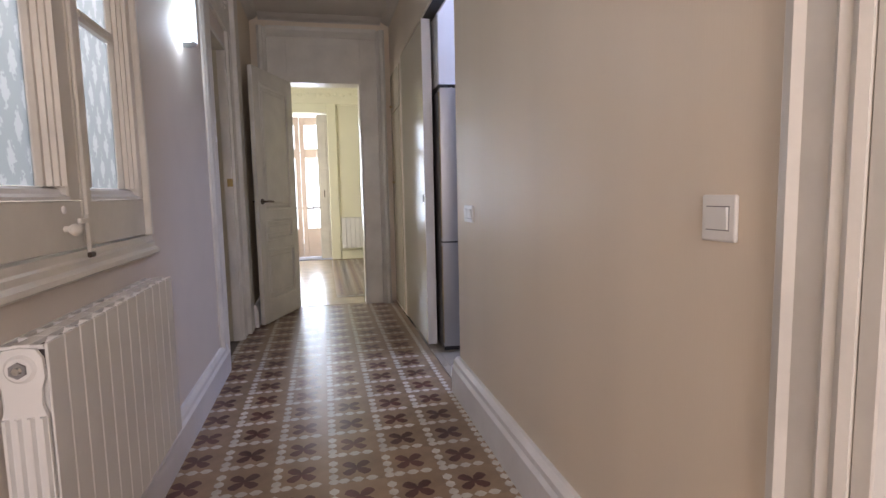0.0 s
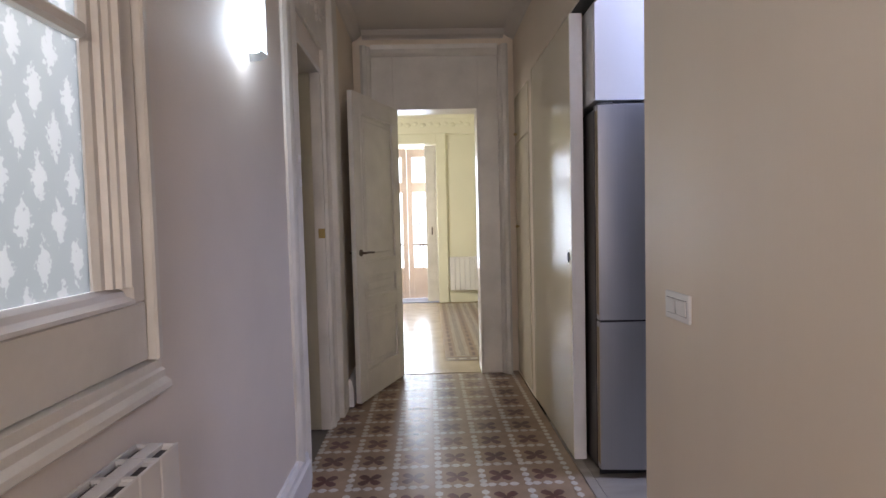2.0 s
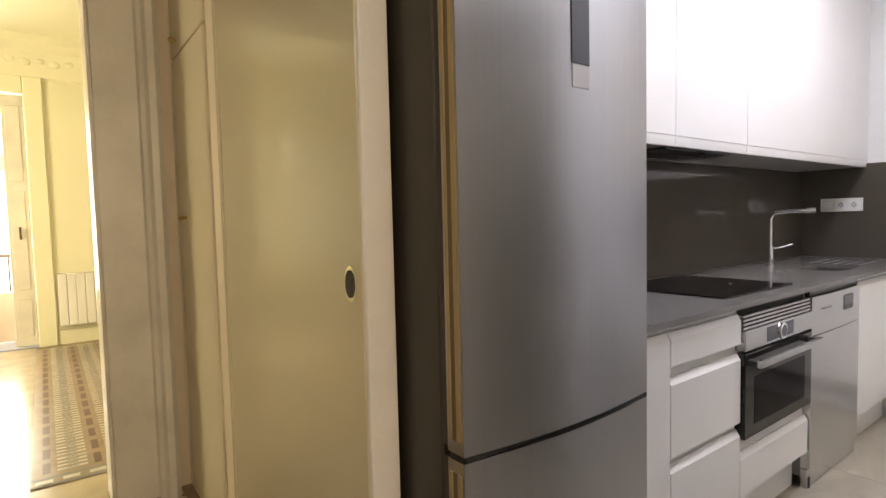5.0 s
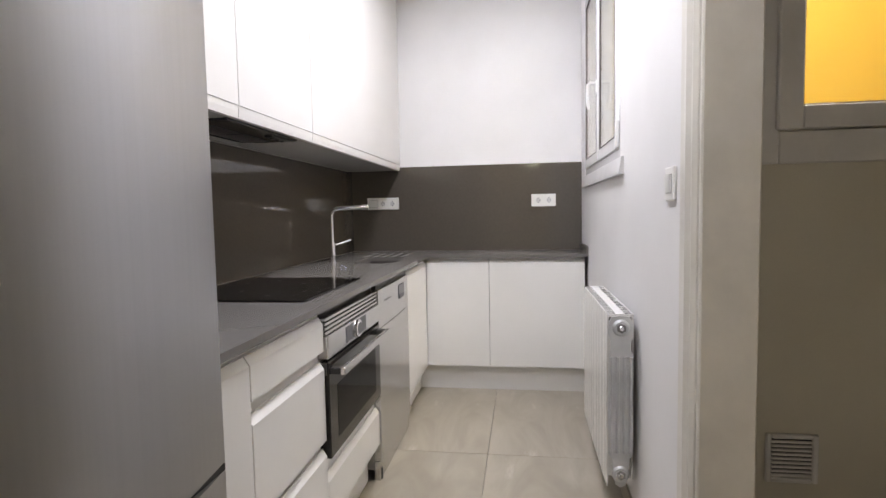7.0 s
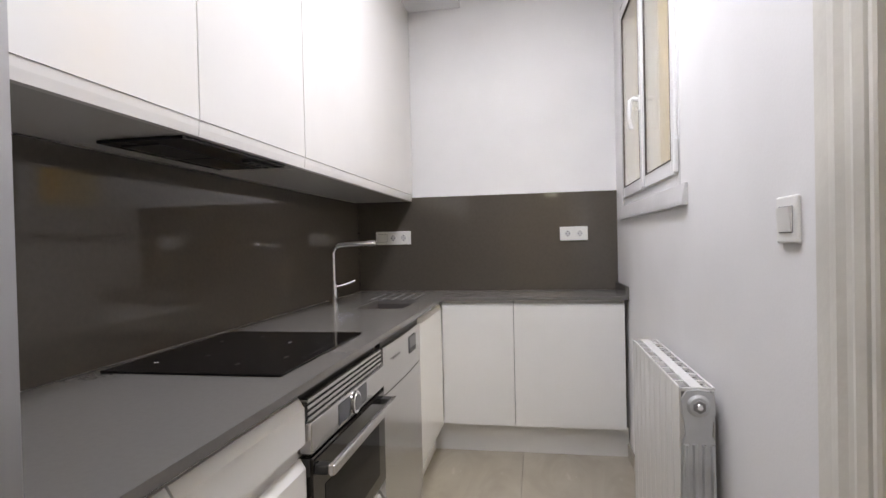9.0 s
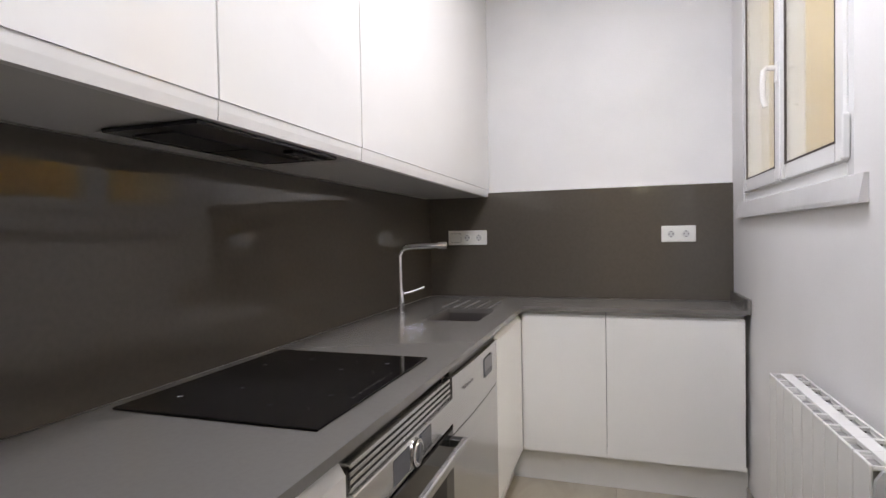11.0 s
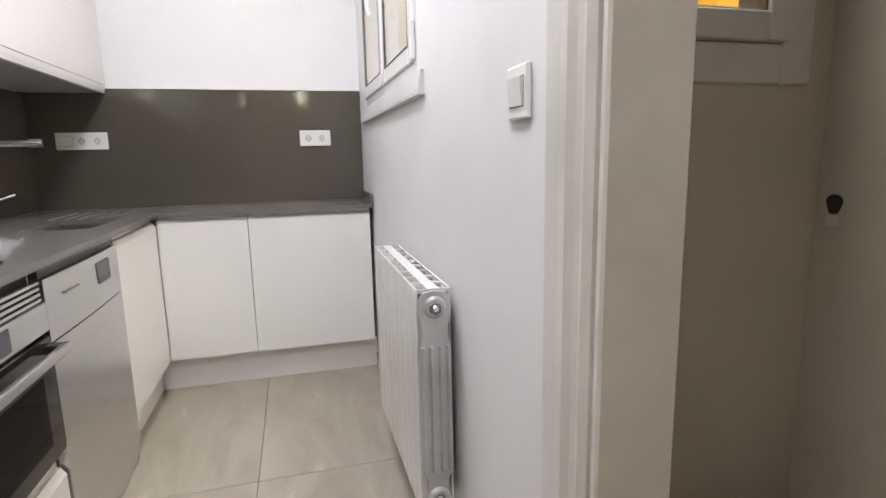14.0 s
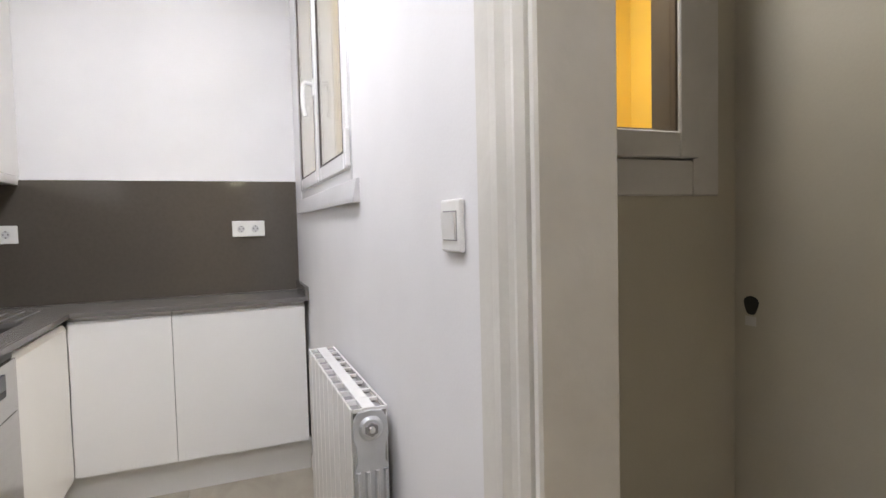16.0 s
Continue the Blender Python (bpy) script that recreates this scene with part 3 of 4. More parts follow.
part("pull_recess", bm, DARKGAP, pull)
solid("door_track", B(0.012, 3.20, 2.374, 0.088, 5.19, 2.3745), DARKGAP, "dark sheet for the shade in the sliding door slot", "track")
solid("door_post", B(0.0, 5.168, 0, 0.10, 5.199, 2.374, 0.002), LEAF, "cream post beside the sliding door", "trim")

cup = thing("built_in_cupboard", (0.05, 5.58, 0), "flush cream cupboard doors with small knobs", "cupboard")
part("body", B(0.012, 5.292, 0.021, 0.098, 5.878, 2.328), LAUNDRY, cup)
for z0, z1, ky, kz in ((0.03, 1.945, 5.72, 1.26), (1.955, 2.325, 5.75, 2.01)):
    d = part("cupboard_door", B(-0.010, 5.296, z0, 0.011, 5.872, z1, 0.003), LEAF, cup)
    bm = rod(bmesh.new(), (-0.010, ky, kz), (-0.024, ky, kz), 0.006)
    ball(bm, (-0.030, ky, kz), 0.012)
    part("knob", bm, BRASS, d, "small aged knob", True)


# ---- corridor window ----
win = thing("window_1", (-1.45, 1.97, 0.93), "old white painted casement window with patterned frosted glass", "window", kind="structure")
for a in ((1.319, 1.440), (2.604, 2.631)):
    part("frame_side", B(-1.50, a[0], 0.999, -1.394, a[1], 2.56, 0.005), JOINERY, win)
part("frame_bottom", prism(bmesh.new(), [(-1.50, 0.925), (-1.386, 0.925), (-1.378, 0.932), (-1.380, 0.945), (-1.394, 0.955), (-1.394, 0.972), (-1.402, 0.978), (-1.402, 0.998), (-1.50, 0.998)], "y", 1.319, 2.631), JOINERY, win)
part("frame_gap_shade", B(-1.49, 1.4405, 1.0, -1.45, 1.4485, 2.499), DARKGAP, win, "dark strip for the shade in the gap beside the sash")
part("frame_top", B(-1.50, 1.4405, 2.50, -1.394, 2.601, 2.56, 0.004), JOINERY, win)
for y0, y1, g0, g1 in ((1.449, 2.038, 1.521, 1.964), (2.042, 2.599, 2.101, 2.548)):
    sash = part("sash", B(-1.47, y0, 1.003, -1.415, y1, 1.140, 0.004), JOINERY, win)
    part("stile", B(-1.47, y0, 1.141, -1.415, g0, 2.498, 0.004), JOINERY, sash)
    part("stile", B(-1.47, g1, 1.141, -1.415, y1, 2.498, 0.004), JOINERY, sash)
    part("top_rail", B(-1.47, g0 + 0.001, 2.41, -1.415, g1 - 0.001, 2.498, 0.004), JOINERY, sash)
    part("lower_bead", prism(bmesh.new(), [(-1.468, 1.141), (-1.411, 1.141), (-1.409, 1.150), (-1.430, 1.158), (-1.436, 1.170), (-1.452, 1.178), (-1.468, 1.178)], "y", g0 + 0.001, g1 - 0.001), SKIRT, sash)
    for e, d in ((g0 + 0.0005, 1), (g1 - 0.0005, -1)):
        steps = ((0.0, -1.411), (0.012, -1.409), (0.018, -1.420), (0.030, -1.420), (0.036, -1.431), (0.050, -1.429), (0.056, -1.441), (0.070, -1.441), (0.080, -1.452), (0.082, -1.468), (0.0, -1.468))
        part("side_bead", prism(bmesh.new(), [(x, e + d * u) for u, x in steps], "z", 1.179, 2.409), JOINERY, sash)
    g0, g1 = g0 + 0.083, g1 - 0.083
    part("glazing_bar", B(-1.466, g0, 1.690, -1.432, g1, 1.725, 0.008), JOINERY, sash)
    for z0, z1 in ((1.179, 1.689), (1.726, 2.409)):
        part("pane", B(-1.460, g0, z0, -1.456, g1, z1), FROST, sash, "frosted glass pane with damask film")
part("cover_strip", B(-1.4148, 2.050, 1.006, -1.404, 2.088, 2.49, 0.004), JOINERY, win)
for z in (1.235, 2.15):
    bm = B(-1.4148, 1.440, z - 0.040, -1.403, 1.462, z - 0.004, 0.002)
    box(bm, -1.4148, 1.432, z - 0.003, -1.400, 1.455, z + 0.034, 0.003)
    part("hinge", bm, JOINERY, win, "paint-covered hinge")
bm = rod(bmesh.new(), (-1.415, 1.925, 1.062), (-1.395, 1.925, 1.062), 0.009)
ball(bm, (-1.383, 1.912, 1.062), 0.019, (0.8, 1.35, 0.9))
ball(bm, (-1.388, 1.950, 1.064), 0.011)
part("window_knob", bm, JOINERY, win, "paint-covered turning knob", True)
bm = B(-1.404, 1.975, 1.075, -1.392, 2.035, 1.09, 0.003)
box(bm, -1.404, 2.022, 0.99, -1.394, 2.036, 1.10, 0.003)
part("latch", bm, JOINERY, win, "paint-covered bolt latch")
part("latch_end", B(-1.402, 2.016, 0.975, -1.390, 2.05, 0.990, 0.003), BRONZE, win, "bare dark bolt end")
for y in (1.925, 2.085):
    part("plug", ball(bmesh.new(), (-1.413, y, 1.115), 0.011, (0.5, 1, 1)), SKIRT, win, "painted-over round plug", True)


# ---- radiators ----
def radiator(name, label, at, along, n, z0, z1, end_mat):
    """Aluminium sections of 80 mm; 'at' is the near back corner, its face looks to +side of the run."""
    ob = thing(name, (at[0], at[1], 0), label, "radiator", "aluminium radiators")
    P = 0.08
    D = 0.098
    def put(nm, bm, m, par=ob, lab="", smooth=False):
        if along == "y":
            bmesh.ops.transform(bm, matrix=Matrix(((0, 1, 0, 0), (1, 0, 0, 0), (0, 0, 1, 0), (0, 0, 0, 1))), verts=bm.verts)
            bmesh.ops.reverse_faces(bm, faces=bm.faces)
        o = new(nm, mesh_of(nm, bm, m, smooth))
        o.parent = par
        return tagged(o, lab)
    shared = None
    for i in range(n):
        if shared is None:
            bm = B(0.0015, D - 0.006, z0, P - 0.0015, D, z1, 0.0025)                      # front plate
            box(bm, 0.003, 0.004, z0 + 0.03, P - 0.003, 0.009, z1 - 0.012, 0.002)         # back plate
            box(bm, P / 2 - 0.014, 0.010, z0 + 0.05, P / 2 + 0.014, D - 0.007, z1 - 0.05, 0.006)
            box(bm, 0.008, 0.030, z0 + 0.04, 0.010, D - 0.007, z1 - 0.008)
            box(bm, P - 0.010, 0.030, z0 + 0.04, P - 0.008, D - 0.007, z1 - 0.008)
            box(bm, 0.0005, 0.034, z1 - 0.012, P - 0.0005, 0.0665, z1 - 0.001, 0.001)        # middle top strip
            box(bm, 0.001, 0.010, z1 - 0.010, 0.006, 0.0338, z1 - 0.003)
            box(bm, 0.001, 0.067, z1 - 0.010, 0.006, D - 0.007, z1 - 0.003)
            box(bm, P - 0.006, 0.010, z1 - 0.010, P - 0.001, 0.0338, z1 - 0.003)
            box(bm, P - 0.006, 0.067, z1 - 0.010, P - 0.001, D - 0.007, z1 - 0.003)
            box(bm, 0.001, 0.004, z1 - 0.010, P - 0.001, 0.0095, z1 - 0.002)
            rod(bm, (0.0, 0.052, z1 - 0.045), (P, 0.052, z1 - 0.045), 0.023)
            rod(bm, (0.0, 0.052, z0 + 0.045), (P, 0.052, z0 + 0.045), 0.023)
            box(bm, 0.007, 0.012, z1 - 0.07, P - 0.007, D - 0.008, z1 - 0.0145, slot=1)
            first = put("section", bm, [RADIATOR, GREYGAP if end_mat is RAD_RAW else GASKET_SHADE])
            shared = first.data
        else:
            o = new("section", shared)
            o.parent = ob
            o.location = (i * P, 0, 0) if along == "x" else (0, i * P, 0)
    # cast end seen from the side: a waisted outline with a round boss, fins and a hexagon plug
    half = [(0.050, z1 - 0.006), (0.020, z1 - 0.010), (0.008, z1 - 0.030), (0.006, z1 - 0.070), (0.014, z1 - 0.095), (0.016, z1 - 0.130), (0.008, z1 - 0.155),
            (0.006, z0 + 0.130), (0.020, z0 + 0.110), (0.024, z0 + 0.060), (0.032, z0 + 0.015), (0.050, z0 + 0.004)]
    rim = half + [(0.100 - q, z) for q, z in reversed(half[1:-1])]
    put("end_casting", prism(bmesh.new(), [(min(q, D - 0.004), z) for q, z in rim], "x", -0.010, 0.0), end_mat)
    for q in (0.015, 0.037, 0.061, 0.084):
        fin = [(q - 0.0065, -0.0101), (q - 0.003, -0.021), (q + 0.003, -0.021), (q + 0.0065, -0.0101)]
        put("fin", prism(bmesh.new(), [(x, y) for y, x in fin], "z", z0 + 0.135, z1 - 0.155), end_mat)
    for z in (z1 - 0.050, z0 + 0.055):
        put("boss", rod(bmesh.new(), (-0.0101, 0.050, z), (-0.018, 0.050, z), 0.031, 0.024, 24), end_mat, smooth=True)
        bm = rod(bmesh.new(), (-0.0181, 0.050, z), (-0.024, 0.050, z), 0.018, 0.017, 6)
        put("plug", bm, GREYGAP)
        put("plug_valve", rod(bmesh.new(), (-0.0241, 0.050, z), (-0.029, 0.050, z), 0.010, 0.007, 12), CHROME, smooth=True)
    for i in (1, n - 2):
        put("wall_bracket", B(i * P + 0.02, -0.012, z1 - 0.16, i * P + 0.05, 0.004, z1 - 0.10), GREYGAP)
    return ob


radiator("radiator", "white aluminium radiator under the corridor window", (-1.41, 1.548), "y", 12, 0.235, 0.843, RADIATOR)
radiator("radiator", "white aluminium radiator with raw cast end", (1.872, 3.102), "x", 9, 0.165, 0.81, RAD_RAW)


# ---- wall lamp ----
sc = thing("wall_lamp", (-1.41, 3.31, 1.92), "lit frosted glass half-round wall lamp", "wall lamp")
bm = bmesh.new()
N, lo, hi = 14, 1.92, 2.315
outer = [[bm.verts.new((-1.405 + 0.085 * math.sin(math.pi * k / N), 3.31 - 0.085 * math.cos(math.pi * k / N), z)) for k in range(N + 1)] for z in (lo, 2.0, 2.1, 2.2, hi)]
for u, v in zip(outer, outer[1:]):
    for k in range(N):
        bm.faces.new((u[k], u[k + 1], v[k + 1], v[k]))
sh = part("shade", bm, SHADE, sc, "ribbed frosted glass shade", True)
sh.visible_shadow = False
bm = bmesh.new()
for k in range(9):
    z = 2.13 + k * 0.021
    sweep(bm, [(-1.404 + 0.087 * math.sin(a), 3.31 - 0.087 * math.cos(a), z + 0.03 * math.cos(a)) for a in [0.2 + i * 0.27 for i in range(11)]], 0.0012, 5)
part("shade_ribs", bm, SHADE, sc, "fine ribs on the shade")
part("backplate", B(-1.409, 3.25, 1.95, -1.400, 3.37, 2.29, 0.003), CHROME, sc, "thin metal backplate")
b = part("bulb", rod(bmesh.new(), (-1.372, 3.31, 1.935), (-1.372, 3.31, 2.09), 0.030), BULB, sc, "glowing lamp tube", True)
b.visible_shadow = False
part("screw", ball(bmesh.new(), (-1.3185, 3.30, 2.155), 0.006), BRONZE, sc, "small dark fixing screw", True)


# ---- switches and sockets ----
def plate_on(name, label, kind_word, at, normal, w, h, modules, rocker_h):
    """A wall plate with rockers ('s') or sockets ('o'), its face along a wall axis."""
    ob = thing(name, at, label, kind_word, "wall plates")
    def put(nm, bm, m, par=ob, lab="", smooth=False):
        turn = {"-x": -90, "+y": 180, "-y": 0, "+x": 90}[normal]
        bmesh.ops.transform(bm, matrix=Euler((0, 0, radians(turn))).to_matrix().to_4x4(), verts=bm.verts)
        o = new(nm, mesh_of(nm, bm, m, smooth))
        o.parent = par
        return tagged(o, lab)
    put("cover", B(-w / 2, -0.010, -h / 2, w / 2, 0.0, h / 2, 0.004, 2), PLASTIC)
    k = len(modules)
    mw = (w - 0.022) / k
    for i, c in enumerate(modules):
        x0 = -w / 2 + 0.011 + i * mw
        xm = x0 + mw / 2
        if c == "s":
            put("rocker_gap", B(x0 + 0.003, -0.0105, -rocker_h / 2 - 0.002, x0 + mw - 0.003, -0.008, rocker_h / 2 + 0.002), GREYGAP)
            put("rocker", prism(bmesh.new(), [(-0.008, -rocker_h / 2), (-0.013, -rocker_h / 2), (-0.017, rocker_h / 2), (-0.008, rocker_h / 2)], "x", x0 + 0.005, x0 + mw - 0.005), PLASTIC)
        else:
            s = put("socket", rod(bmesh.new(), (xm, -0.010, 0), (xm, -0.0125, 0), 0.021, 0.020, 24), PLASTIC)
            put("socket_well", rod(bmesh.new(), (xm, -0.0115, 0), (xm, -0.0128, 0), 0.0175, n=24), SILL, s)
            bm = rod(bmesh.new(), (xm - 0.0095, -0.0120, 0), (xm - 0.0095, -0.0135, 0), 0.003, n=8)
            rod(bm, (xm + 0.0095, -0.0120, 0), (xm + 0.0095, -0.0135, 0), 0.003, n=8)
            box(bm, xm - 0.003, -0.0135, 0.012, xm + 0.003, -0.0120, 0.017)
            box(bm, xm - 0.003, -0.0135, -0.017, xm + 0.003, -0.0120, -0.012)
            put("pin_hole", bm, DARKGAP, s)
    return ob


plate_on("light_switch", "white single rocker switch on the cream wall", "light switch", (0, 1.162, 1.081), "-x", 0.088, 0.088, "s", 0.042)
plate_on("light_switch", "white double rocker switch beside kitchen opening", "light switch", (0, 2.945, 1.032), "-x", 0.156, 0.086, "ss", 0.045)
plate_on("light_switch", "white rocker switch on the kitchen wall", "light switch", (1.458, 3.088, 1.252), "+y", 0.088, 0.092, "s", 0.048)
plate_on("power_socket", "white triple plate with two sockets and switch", "power socket", (3.728, 4.503, 1.255), "-x", 0.235, 0.086, "soo", 0.05)
plate_on("power_socket", "white double power socket on dark splashback", "power socket", (3.728, 3.35, 1.257), "-x", 0.168, 0.086, "oo", 0.05)


# ---- kitchen ----
FY = 4.127          # face of the long run
FX = 3.362          # face of the short run
KX = 3.746          # kitchen end wall
solid("splashback_left", B(0.665, 4.735, 0.907, 3.727, 4.754, 1.489), SPLASH, "polished dark brown splashback panel behind the hob", "splashback")
solid("splashback_back", B(3.728, 3.09, 0.907, 3.745, 4.754, 1.515), SPLASH, "polished dark brown splashback panel with sockets", "splashback")
solid("splashback_trim", B(3.726, 3.09, 1.516, 3.745, 4.36, 1.520), SKIRT, "thin white sealant line above splashback", "trim")

# worktop with a cut-out for the sink
SX0, SX1, SY0, SY1 = 2.82, 3.20, 4.22, 4.46
top = thing("worktop", (2.0, 4.4, 0.886), "dark grey quartz worktop in an L shape", "worktop")
for nm, slabs in (("hob_run", [(0.665, 4.111, SX0, 4.735)]), ("sink_run", [(SX0, 4.111, SX1, SY0), (SX0, SY1, SX1, 4.735), (SX1, 4.111, 3.727, 4.735)]), ("short_run", [(3.345, 3.108, 3.727, 4.1105)])):
    bm = bmesh.new()
    for x0, y0, x1, y1 in slabs:
        box(bm, x0, y0, 0.885, x1, y1, 0.906)
    part(nm, bm, STONE, top)
part("upstand", B(3.345, 3.090, 0.887, 3.727, 3.107, 0.958, 0.002), STONE, top, "short dark upstand against the white wall")
bm = bmesh.new()
for k in range(5):
    y = 4.26 + k * 0.06
    box(bm, 3.225, y, 0.9062, 3.53, y + 0.010, 0.9072)
tagged(new("draining_grooves", mesh_of("draining_grooves", bm, GREYGAP)), "draining grooves cut into the dark worktop", "draining grooves")
sink = thing("sink", (3.01, 4.34, 0.7), "undermounted steel sink bowl with its shade in the dark colour", "sink")
bm = bmesh.new()
box(bm, SX0 - 0.002, SY0 - 0.002, 0.70, SX1 + 0.002, SY1 + 0.002, 0.706)
for a in ((SX0 - 0.004, SY0 - 0.004, SX0, SY1 + 0.004), (SX1, SY0 - 0.004, SX1 + 0.004, SY1 + 0.004), (SX0, SY0 - 0.004, SX1, SY0), (SX0, SY1, SX1, SY1 + 0.004)):
    box(bm, a[0], a[1], 0.706, a[2], a[3], 0.885)
part("bowl", bm, GASKET_SHADE, sink)
part("drain", rod(bmesh.new(), (3.01, 4.34, 0.706), (3.01, 4.34, 0.711), 0.04), CHROME, sink)
tap = thing("tap", (2.93, 4.61, 0.906), "chrome kitchen tap with a square-bent spout", "tap")
part("tap_body", rod(rod(bmesh.new(), (2.93, 4.61, 0.906), (2.93, 4.61, 0.922), 0.026), (2.93, 4.61, 0.914), (2.93, 4.61, 1.02), 0.019), CHROME, tap, smooth=True)
pts = [(2.93, 4.61, 1.0), (2.93, 4.61, 1.10), (2.93, 4.61, 1.18), (2.932, 4.602, 1.205), (2.938, 4.582, 1.218), (2.955, 4.52, 1.222), (2.985, 4.41, 1.224)]
part("spout", sweep(bmesh.new(), pts, 0.0125), CHROME, tap, smooth=True)
part("nozzle", rod(bmesh.new(), (2.977, 4.44, 1.224), (2.988, 4.40, 1.2245), 0.0165), CHROME, tap, smooth=True)
part("lever", sweep(bmesh.new(), [(2.935, 4.60, 1.005), (2.96, 4.565, 1.012), (3.0, 4.52, 1.03)], 0.0055, 8), CHROME, tap, smooth=True)

hob = thing("induction_hob", (1.815, 4.44, 0.906), "black glass induction hob set on dark worktop", "hob")
part("glass_top", B(1.51, 4.19, 0.9062, 2.12, 4.69, 0.912, 0.002), BLACKGLASS, hob)
for x, y in ((1.66, 4.32), (1.66, 4.56), (1.97, 4.32), (1.97, 4.56)):
    bm = bmesh.new()
    for a in (0, 90, 180, 270):
        q = Vector((math.cos(radians(a + 45)), math.sin(radians(a + 45)), 0))
        c = Vector((x, y, 0.9122))
        sweep(bm, [c + q * 0.060, c + q * 0.072], 0.0009, 5)
    tagged(part("zone_mark", bm, DISPLAY, hob), kind="stuff")
bm = bmesh.new()
for k in range(7):
    box(bm, 1.70 + k * 0.035, 4.215, 0.9121, 1.712 + k * 0.035, 4.222, 0.9123)
tagged(part("touch_controls", bm, DISPLAY, hob), kind="stuff")


def jfront(x0, x1, z0, z1):
    """A front with its top edge cut back as a finger grip."""
    pts = [(FY, z0), (FY + 0.019, z0), (FY + 0.019, z1), (FY + 0.014, z1), (FY + 0.004, z1 - 0.016), (FY, z1 - 0.022)]
    return prism(bmesh.new(), pts, "x", x0, x1)


def base_unit(name, label, x0, x1, fronts, cat="cabinet", high=0.884):
    ob = thing(name, ((x0 + x1) / 2, FY, 0), label, cat, "white base cabinets")
    part("body", B(x0, FY + 0.03, 0.165, x1, 4.733, high), CABINET, ob)
    part("grip_rail", B(x0, FY + 0.022, 0.845, x1, FY + 0.030, 0.884), CHANNEL, ob)
    for nm, z0, z1 in fronts:
        part(nm, jfront(x0 + 0.002, x1 - 0.002, z0, z1), CABINET, ob)
        if z1 < 0.8:
            part("grip_rail", B(x0, FY + 0.022, z1 - 0.02, x1, FY + 0.0295, z1 + 0.034), CHANNEL, ob)
    return ob


base_unit("base_cabinet", "white handleless base cabinet beside the fridge", 0.665, 1.035, [("cabinet_door", 0.17, 0.860)])
base_unit("drawer_cabinet", "white handleless drawer unit beside the oven", 1.037, 1.500, [("drawer_front", 0.752, 0.860), ("drawer_front", 0.462, 0.716), ("drawer_front", 0.17, 0.432)])
base_unit("oven_cabinet", "white housing with a drawer under oven", 1.502, 2.126, [("drawer_front", 0.175, 0.338)])
base_unit("corner_cabinet", "white corner base cabinet beside the dishwasher", 2.742, 3.36, [("cabinet_door", 0.17, 0.860)], high=0.695)
for y0, y1, lab in ((3.717, 4.124, "narrow white base cabinet under dark worktop"), (3.112, 3.713, "wide white base cabinet beside the window wall")):
    ob = thing("base_cabinet", (FX, (y0 + y1) / 2, 0), lab, "cabinet", "white base cabinets")
    part("body", B(FX + 0.03, y0, 0.165, 3.744, y1, 0.884), CABINET, ob)
    part("grip_rail", B(FX + 0.022, y0, 0.845, FX + 0.03, y1, 0.884), CHANNEL, ob)
    pts = [(FX, 0.17), (FX + 0.019, 0.17), (FX + 0.019, 0.866), (FX + 0.014, 0.866), (FX + 0.004, 0.858), (FX, 0.854)]
    part("cabinet_door", prism(bmesh.new(), pts, "y", y0 - 0.0005, y1 + 0.0005), CABINET, ob)
solid("plinth_long", B(0.665, FY + 0.06, 0, 2.128, FY + 0.075, 0.164, 0.001), CHANNEL, "white plinth under the long cabinet run", "plinth")
solid("plinth_corner", B(2.742, FY + 0.06, 0, 3.435, FY + 0.075, 0.164, 0.001), CHANNEL, "white plinth under the corner cabinet", "plinth")
solid("plinth_short", B(FX + 0.055, 3.092, 0, FX + 0.07, FY + 0.059, 0.164, 0.001), CHANNEL, "white plinth under the short cabinet run", "plinth")
solid("skirting_kitchen", B(1.36, 3.089, 0, FX + 0.054, 3.099, 0.075, 0.002), PORCELAIN, "grey porcelain tile skirting along kitchen wall", "baseboard")

# oven
oven = thing("oven", (1.815, FY, 0.39), "built-in steel oven with dark glass door", "oven")
OX0, OX1 = 1.506, 2.122
part("body", B(OX0, FY + 0.0305, 0.392, OX1, 4.60, 0.834), GREYGAP, oven)
for k in range(4):
    part("vent_slat", B(OX0 + 0.004, FY - 0.004, 0.800 + k * 0.0148, OX1 - 0.004, FY + 0.02, 0.8085 + k * 0.0148, 0.001), APPLIANCE, oven)
part("vent_recess", B(OX0 + 0.004, FY + 0.021, 0.795, OX1 - 0.004, FY + 0.030, 0.870), DARKGAP, oven)
part("side_seal", B(OX0 - 0.004, FY + 0.002, 0.80, OX0 + 0.003, FY + 0.025, 0.845), BLACK, oven)
panel = part("control_panel", B(OX0 + 0.002, FY - 0.012, 0.722, OX1 - 0.002, FY + 0.03, 0.797, 0.002), APPLIANCE, oven)
part("display", B(1.685, FY - 0.0135, 0.733, 1.775, FY - 0.0118, 0.788), DISPLAY, panel)
part("display", B(1.845, FY - 0.0135, 0.733, 1.925, FY - 0.0118, 0.788), DISPLAY, panel)
bm = rod(bmesh.new(), (1.81, FY - 0.012, 0.760), (1.81, FY - 0.022, 0.760), 0.033, 0.032, 28)
rod(bm, (1.81, FY - 0.0215, 0.760), (1.81, FY - 0.024, 0.760), 0.028, 0.026, 28)
part("control_dial", bm, CHROME, panel, "chrome control ring", True)
part("dial_face", rod(bmesh.new(), (1.81, FY - 0.023, 0.760), (1.81, FY - 0.0250, 0.760), 0.023, n=24), DISPLAY, panel)
